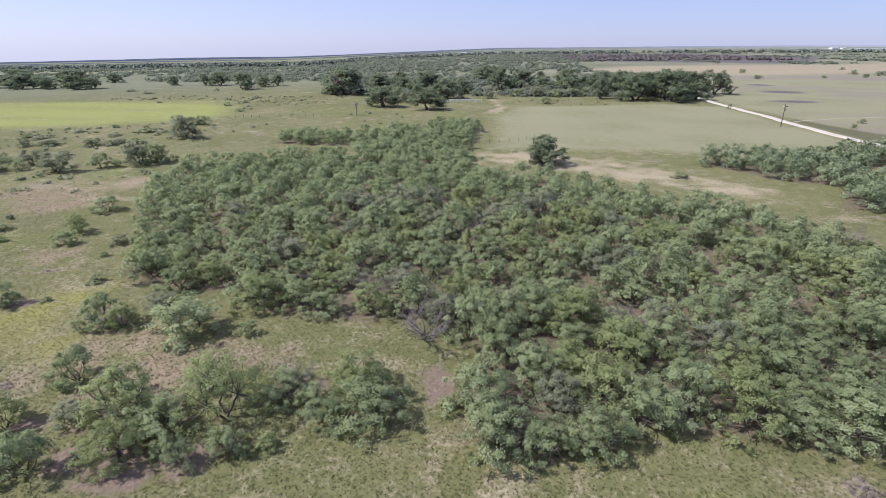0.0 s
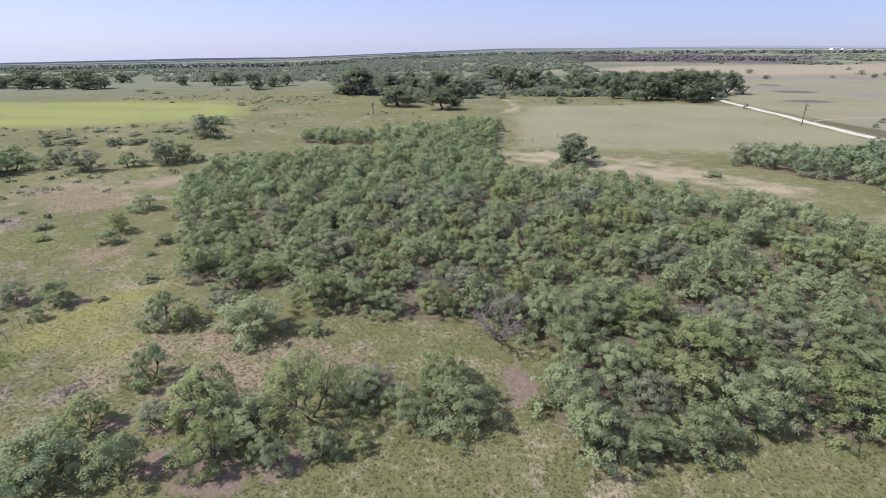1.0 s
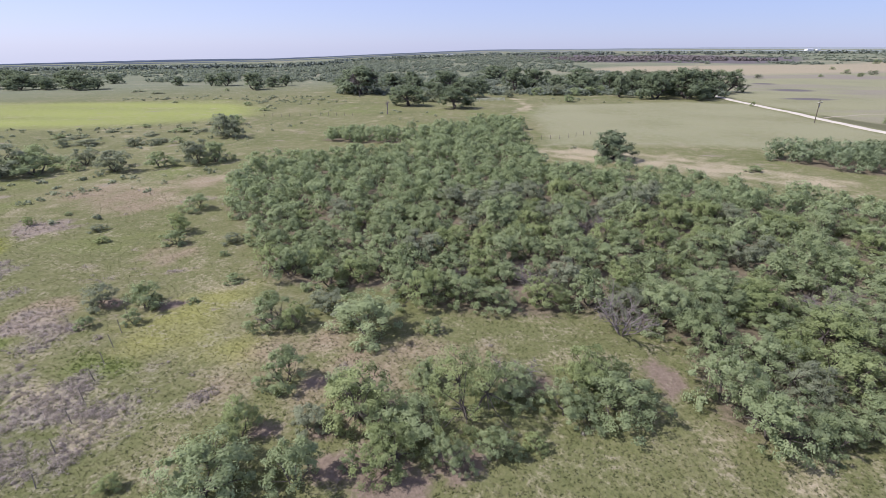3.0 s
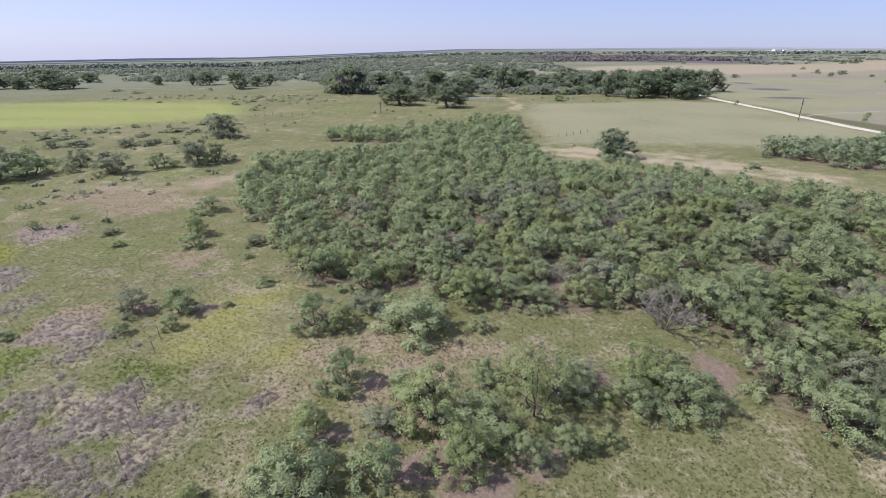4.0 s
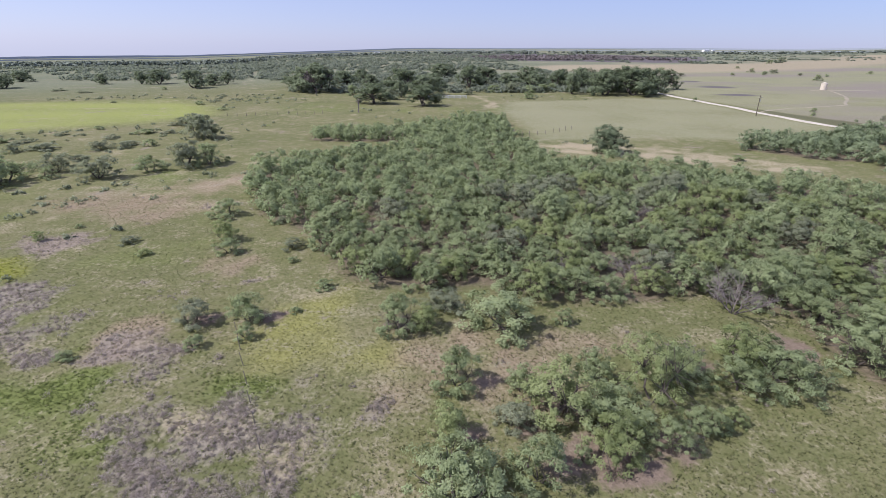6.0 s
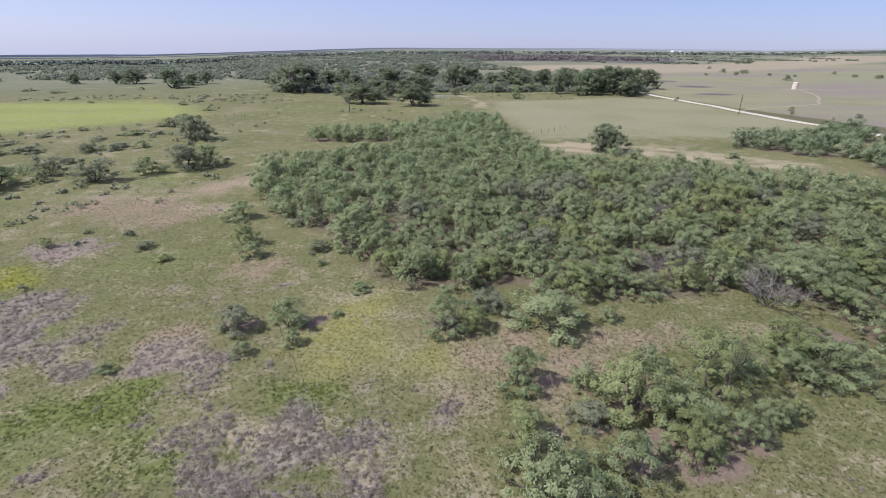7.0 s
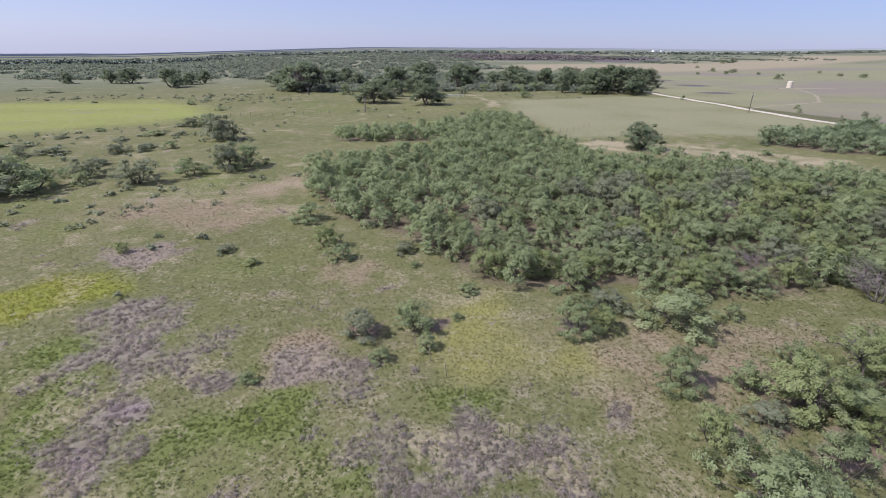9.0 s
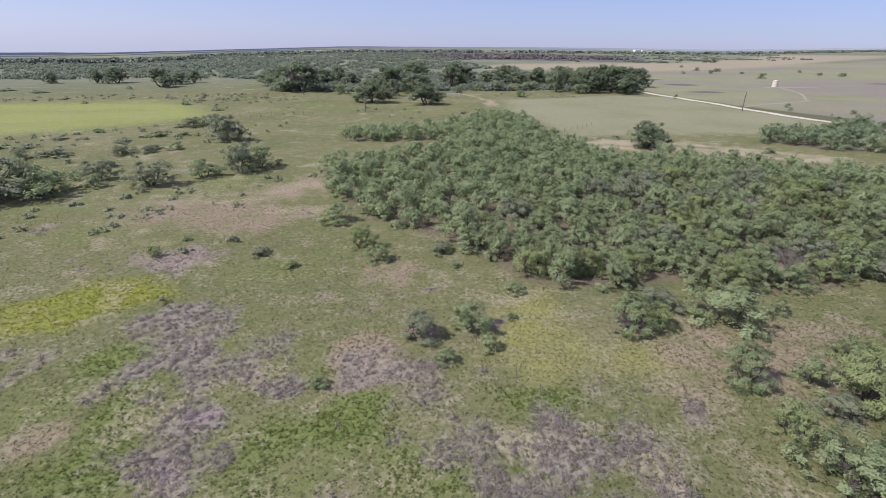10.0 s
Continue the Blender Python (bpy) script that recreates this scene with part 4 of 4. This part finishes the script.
scrub_mass("far_scrub", "far grey-green mesquite scrub over rolling range", sel[~nearer], wide_[~nearer], tall_[~nearer], HAZED_FARLEAF, 4, 9, 0.2, 33, slender=1.1, ruffle=0.2)
print("far scrub", len(sel))
RANGE = [(186, 386, 6, 2.8), (187, 442, 7, 4), (211, 462, 10, 4.2), (183, 460, 7, 3.2), (476, 659, 9, 6), (505, 690, 5, 5), (513, 682, 11, 8), (292, 447, 8, 4), (272, 404, 7.5, 3.7), (300, 429, 8, 3.5),
         (263, 339, 8, 4.6), (311, 383, 4.5, 2.2), (299, 397, 4, 2), (383, 415, 5.5, 3), (365, 357, 9.5, 3.8), (358, 372, 5, 2.5), (330, 520, 6, 3), (240, 400, 5, 2.4), (150, 420, 8, 4)]
for i, (x, y, w, h) in enumerate(RANGE):
    tagged(plant((11, 10, 7)[i % 3], x, y, w, h, i), "lone dusty mesquite on straw-coloured range", "mesquite tree", "mesquites on the range")


def tree_line(name, label, x0, x1, y0, y1, count, w, h, leaf, seed):
    r = np.random.default_rng(seed)
    p = np.stack([r.uniform(x0, x1, count), r.uniform(y0, y1, count)], 1)
    return scrub_mass(name, label, p, r.uniform(w * 0.6, w * 1.3, count), r.uniform(h * 0.6, h * 1.2, count), leaf, 5, 8, 0.3, seed, "tree line", slender=1.1, ruffle=0.2)


tree_line("far_tree_line", "dark far tree line across the range", -1500, -350, 1050, 1300, 420, 16, 7, HAZED_FARTREE, 41)
tree_line("far_tree_line", "dark far tree line below the crest", -450, 420, 1500, 1750, 320, 18, 7, HAZED_FARTREE, 42)
tree_line("far_brush", "leafless purple-brown far brush field", 130, 440, 800, 1100, 900, 9, 3, GREYTWIG, 43)
tree_line("far_tree_line", "dark far tree line on the east range", 500, 2400, 1500, 1800, 420, 18, 6, HAZED_FARTREE, 44)

half_bare = tree("half_bare_oak", 420, 5.0, 7.5, GREYTWIG, 60, 44, 0.4, 0.95, 0.3, 2, 0.32, label="half-bare grey-brown oak at the edge of a grove", category="oak tree")
half_bare.matrix_basis = at(-85.5, 252, 1.0, 0.95, 1.3)
copy_thing(half_bare, at(-77, 256, 2.4, 0.8, 1.1))
for x, y in ((86.6, 207), (112, 172), (118, 150), (106, 148), (103, 162)):
    plant_bush(int(rng.integers(0, 5)), x, y, rng.uniform(1.4, 2.4), rng.uniform(0.9, 1.7), "roadside bushes")

# ---- fences ----


def fence(points, gap, height, label, thick=0.075):
    """A line of thin wooden posts; each post is a part."""
    thing = tagged(new("fence"), label, "fence")
    x0, y0 = points[0]
    thing.matrix_basis = Matrix.Translation((x0, y0, 0))
    bm = bmesh.new()
    bmesh.ops.create_cone(bm, cap_ends=True, segments=7, radius1=thick, radius2=thick * 0.8, depth=height + 0.3, matrix=Matrix.Translation((0, 0, height / 2 - 0.15)))
    me = bpy.data.meshes.new("post")
    bm.to_mesh(me)
    bm.free()
    me.materials.append(POSTWOOD)
    r = np.random.default_rng(len(points) + int(abs(x0)))
    for (ax, ay), (bx, by) in zip(points, points[1:]):
        k = int(math.hypot(bx - ax, by - ay) / gap)
        for i in range(k):
            x, y = ax + (bx - ax) * i / k, ay + (by - ay) * i / k
            p = part("post", me, thing)
            p.matrix_basis = Matrix.LocRotScale((x - x0, y - y0, foot(x, y)), Euler((r.normal() * 0.05, r.normal() * 0.05, 0)), (1, 1, r.uniform(0.85, 1.15)))
    return thing


fence([(-16, 122), (-8.7, 129), (-0.8, 133.2), (8.4, 139.5)], 2.6, 1.25, "weathered wooden fence posts in dry weeds")
fence([(-99, 170), (-90, 170), (-80, 173), (-66, 174)], 2.8, 1.25, "weathered wooden fence posts across open pasture")

fence([(-58.1, 38.8), (-55.6, 32.3), (-53.1, 26.0), (-50.4, 18.8)], 2.2, 1.15, "thin weathered fence posts leaning in open grass", 0.03)


def pipe_fence(x0, y0, x1, y1):
    thing = tagged(new("pipe_fence"), "white painted pipe fence of a small stock pen", "fence")
    ln = math.hypot(x1 - x0, y1 - y0)
    thing.matrix_basis = Matrix.LocRotScale((x0, y0, foot(x0, y0)), Euler((0, 0, math.atan2(y1 - y0, x1 - x0))), None)
    for z in (0.6, 1.0, 1.4):
        bm = bmesh.new()
        bmesh.ops.create_cone(bm, cap_ends=True, segments=8, radius1=0.06, radius2=0.06, depth=ln, matrix=pose(ln / 2, 0, z, 0, 90, 0))
        bm_part("rail", bm, WHITEWALL, thing)
    k = int(ln / 2.4)
    for i in range(k + 1):
        bm = bmesh.new()
        bmesh.ops.create_cone(bm, cap_ends=True, segments=8, radius1=0.07, radius2=0.07, depth=1.8, matrix=Matrix.Translation((ln * i / k, 0, 0.65)))
        bm_part("post", bm, WHITEWALL, thing)
    return thing


pipe_fence(-31, 220.5, -12, 223)

# ---- utility pole ----


def utility_pole(x, y, h):
    thing = tagged(new("utility_pole"), "weathered brown wooden utility pole with one crossarm", "utility pole")
    bm = bmesh.new()
    bmesh.ops.create_cone(bm, cap_ends=True, segments=10, radius1=0.14, radius2=0.09, depth=h + 0.4, matrix=Matrix.Translation((0, 0, h / 2 - 0.2)))
    bm_part("post", bm, POLEWOOD, thing)
    bm = bmesh.new()
    bmesh.ops.create_cube(bm, size=1, matrix=Matrix.LocRotScale((0, -0.16, h - 0.9), None, (2.4, 0.12, 0.14)))
    bm_part("crossarm", bm, POLEWOOD, thing)
    for s in (-1.05, -0.4, 0.4, 1.05):
        bm = bmesh.new()
        bmesh.ops.create_cone(bm, cap_ends=True, segments=8, radius1=0.05, radius2=0.07, depth=0.18, matrix=Matrix.Translation((s, -0.16, h - 0.74)))
        bm_part("insulator", bm, WHITEWALL, thing)
    bm = bmesh.new()
    bmesh.ops.create_cone(bm, cap_ends=True, segments=12, radius1=0.22, radius2=0.22, depth=0.75, matrix=Matrix.Translation((0.36, 0, h - 1.8)))
    bm_part("transformer", bm, ROOFTIN, thing, "grey metal transformer can")
    thing.matrix_basis = at(x, y, 0.5) @ pose(0, 0, 0, 0, -4.5, 0)
    return thing


utility_pole(82.5, 163.5, 7.0)
utility_pole(112, 318, 8.5)

# ---- storage tank ----


def storage_tank(x, y, r, h):
    thing = tagged(new("storage_tank"), "cream painted steel storage tank on a gravel pad", "tank")
    bm = bmesh.new()
    bmesh.ops.create_cone(bm, cap_ends=True, segments=28, radius1=r, radius2=r, depth=h + 0.2, matrix=Matrix.Translation((0, 0, h / 2 - 0.1)))
    bm_part("shell", bm, TANKPAINT, thing)
    bm = bmesh.new()
    bmesh.ops.create_cone(bm, cap_ends=True, segments=28, radius1=r + 0.06, radius2=0.2, depth=0.45, matrix=Matrix.Translation((0, 0, h + 0.22)))
    bm_part("roof", bm, TANKPAINT, thing)
    for z in (0.1, h * 0.5, h - 0.06):
        bm = bmesh.new()
        bmesh.ops.create_cone(bm, cap_ends=True, segments=28, radius1=r + 0.05, radius2=r + 0.05, depth=0.1, matrix=Matrix.Translation((0, 0, z)))
        bm_part("hoop", bm, TANKPAINT, thing)
    thing.matrix_basis = at(x, y)
    return thing


storage_tank(199.5, 264, 1.5, 3.6)

# ---- far buildings ----


def barn(x, y, w, d, h, turn):
    thing = tagged(new("farm_building"), "far white metal farm building with a low gable roof", "building")
    bm = bmesh.new()
    bmesh.ops.create_cube(bm, size=1, matrix=Matrix.LocRotScale((0, 0, h / 2), None, (w, d, h)))
    bm_part("wall", bm, WHITEWALL, thing)
    e = 0.5
    pr = [(-w / 2 - e, -d / 2 - e, h), (-w / 2 - e, d / 2 + e, h), (-w / 2 - e, 0, h + d * 0.22), (w / 2 + e, -d / 2 - e, h), (w / 2 + e, d / 2 + e, h), (w / 2 + e, 0, h + d * 0.22)]
    part("roof", mesh_data("roof", pr, [(0, 2, 1), (3, 4, 5), (0, 3, 5, 2), (1, 2, 5, 4), (0, 1, 4, 3)], ROOFTIN), thing)
    thing.matrix_basis = at(x, y, turn)
    return thing


barn(1500, 2390, 34, 16, 7, 0.3)
barn(1545, 2400, 18, 10, 6, 0.3)
barn(-100, 1900, 20, 10, 5, 0.2)

# ---- distance ----


def ridge(name, label, radius, a0, a1, low, high, mat, seed):
    r = np.random.default_rng(seed)
    n = 160
    vv, ff = [], []
    for i in range(n + 1):
        a = radians(a0 + (a1 - a0) * i / n)
        hgt = low + (high - low) * (0.5 + 0.5 * noise.noise(Vector((i * 0.05, seed, 0.0)))) + r.normal() * 0.6
        g0 = foot(math.cos(a) * radius - 30, math.sin(a) * radius)
        for z in (g0 - 20, g0 + hgt):
            vv.append((math.cos(a) * radius - 30, math.sin(a) * radius, z))
        vv.append((math.cos(a) * (radius + 80) - 30, math.sin(a) * (radius + 80), g0 - 20))
    for i in range(n):
        for s in range(2):
            ff.append((i * 3 + s, i * 3 + 3 + s, i * 3 + 4 + s, i * 3 + 1 + s))
    return tagged(new(name, mesh_data(name, vv, ff, mat)), label, "backdrop", kind="structure")


# no air between: the blue haze is painted into the ridges' base colours
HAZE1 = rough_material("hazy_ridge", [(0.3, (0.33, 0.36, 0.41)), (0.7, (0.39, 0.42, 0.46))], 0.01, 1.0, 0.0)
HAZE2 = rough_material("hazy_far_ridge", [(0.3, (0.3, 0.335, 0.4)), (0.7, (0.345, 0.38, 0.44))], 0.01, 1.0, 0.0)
ridge("backdrop_ridge", "wooded far ridge with blue-grey haze in its colour", 2900, 20, 160, 0.5, 7, HAZE1, 5)
ridge("backdrop_horizon", "far ridge on the horizon with pale blue haze in its colour", 4300, 10, 170, 3, 18, HAZE2, 9)

# ---- grass and weeds ----


def mounds(name, label, mat, pts, hgt, radius, leaves, size, seed, slender=0.5, ruffle=0.55):
    """Small plants: low heaps of leaves or stalks that face outwards and up; each plant has its own tone."""
    r = np.random.default_rng(seed)
    k = len(pts)
    s = r.uniform(0.5, 1.45, k)
    c = np.column_stack([pts, rolling(pts[:, 0], pts[:, 1]) + 0.2 * hgt * s])
    v3, faces = sprays(r, c, radius * s, leaves, size, hgt / radius * 0.8, 0.55, slender, ruffle)
    me = mesh_data(name, v3, faces, mat)
    away = v3 - np.repeat(c, leaves * 3, 0)
    away = away / (np.linalg.norm(away, axis=1)[:, None] + 1e-9) * 0.55 + np.array([0, 0, 1.0])
    away /= np.linalg.norm(away, axis=1)[:, None]
    me.polygons.foreach_set("use_smooth", np.ones(len(me.polygons), bool))
    me.normals_split_custom_set_from_vertices(away.tolist())
    ob = tagged(new(name, me), label, "grass", kind="stuff")
    ob.data.attributes.new("tone", "FLOAT", "POINT").data.foreach_set("value", np.repeat(r.uniform(0, 1, k), leaves * 3).astype(np.float32))
    return ob


r3 = np.random.default_rng(51)
N = 190000
py_ = r3.uniform(0, 1, N)
py_ = 13 + 67 * (0.35 * py_ + 0.65 * py_ ** 2)
py_[::6] = 15 - np.abs(r3.normal(size=len(py_[::6]))) * 8
px_ = r3.uniform(-1, 1, N) * (34 + py_ * 0.7) - 34
keep = inside(px_, py_, THICKET) < 0.8
px_, py_ = px_[keep], py_[keep]
cover = plots(px_, py_)
dice = r3.uniform(0.15, 0.85, len(px_))
pick = np.zeros(len(px_), int)
for code, key in ((3, "tan"), (6, "strawy"), (2, "lime"), (5, "herb"), (8, "browned"), (1, "lavender"), (7, "pinkish"), (4, "bare")):
    pick = np.where(cover[key] > dice, code, pick)
P = np.stack([px_, py_], 1)
mounds("prairie_grass", "short green and tan prairie grass", GREENBLADE, P[pick == 0][::2], 0.09, 0.1, 4, 0.1, 61, 0.35)
mounds("low_weeds", "olive green low weeds dotted through the grass", WEEDBLADE, P[pick == 0][1::4], 0.14, 0.085, 7, 0.085, 67)
mounds("straw_grass", "straw-coloured dry grass", STRAWBLADE, P[pick == 3], 0.09, 0.11, 4, 0.11, 64, 0.35)
mounds("straw_weeds", "olive low weeds in dry grass", WEEDBLADE, P[pick == 3][::3], 0.13, 0.09, 6, 0.085, 69)
mounds("yellow_grass", "yellow-green short dry grass", YELLOWBLADE, P[pick == 6], 0.1, 0.11, 5, 0.1, 70, 0.4)
mounds("lime_weeds", "yellow-green low weeds", LIMEBLADE, P[pick == 2], 0.14, 0.14, 9, 0.1, 63)
mounds("green_herbs", "vivid green low herbs in patches", HERBBLADE, P[pick == 5], 0.14, 0.14, 9, 0.1, 65)
mounds("grey_dry_grass", "lavender-grey matted dry grass", GREYBLADE, P[pick == 1][::2], 0.14, 0.18, 14, 0.13, 62, 0.25)
mounds("dry_tussocks", "lavender-grey tussocks of dry grass", GREYBLADE, P[pick == 1][1::4], 0.3, 0.3, 46, 0.14, 66, 0.25)
mounds("pink_tussocks", "pinkish mauve tussocks of flowering weeds", PINKBLADE, P[pick == 7][::2], 0.26, 0.26, 36, 0.12, 74, 0.3)
mounds("brown_grass", "brownish dry grass with a mauve tinge", STRAWBLADE, P[pick == 8], 0.1, 0.12, 5, 0.11, 77, 0.35)
mounds("brown_tussocks", "small mauve-grey tussocks in tan grass", GREYBLADE, P[pick == 8][::5], 0.22, 0.24, 30, 0.12, 75, 0.25)
mounds("weeds_in_tussocks", "dark green weeds between grey tussocks", WEEDBLADE, P[pick == 1][2::4], 0.18, 0.13, 10, 0.1, 76)
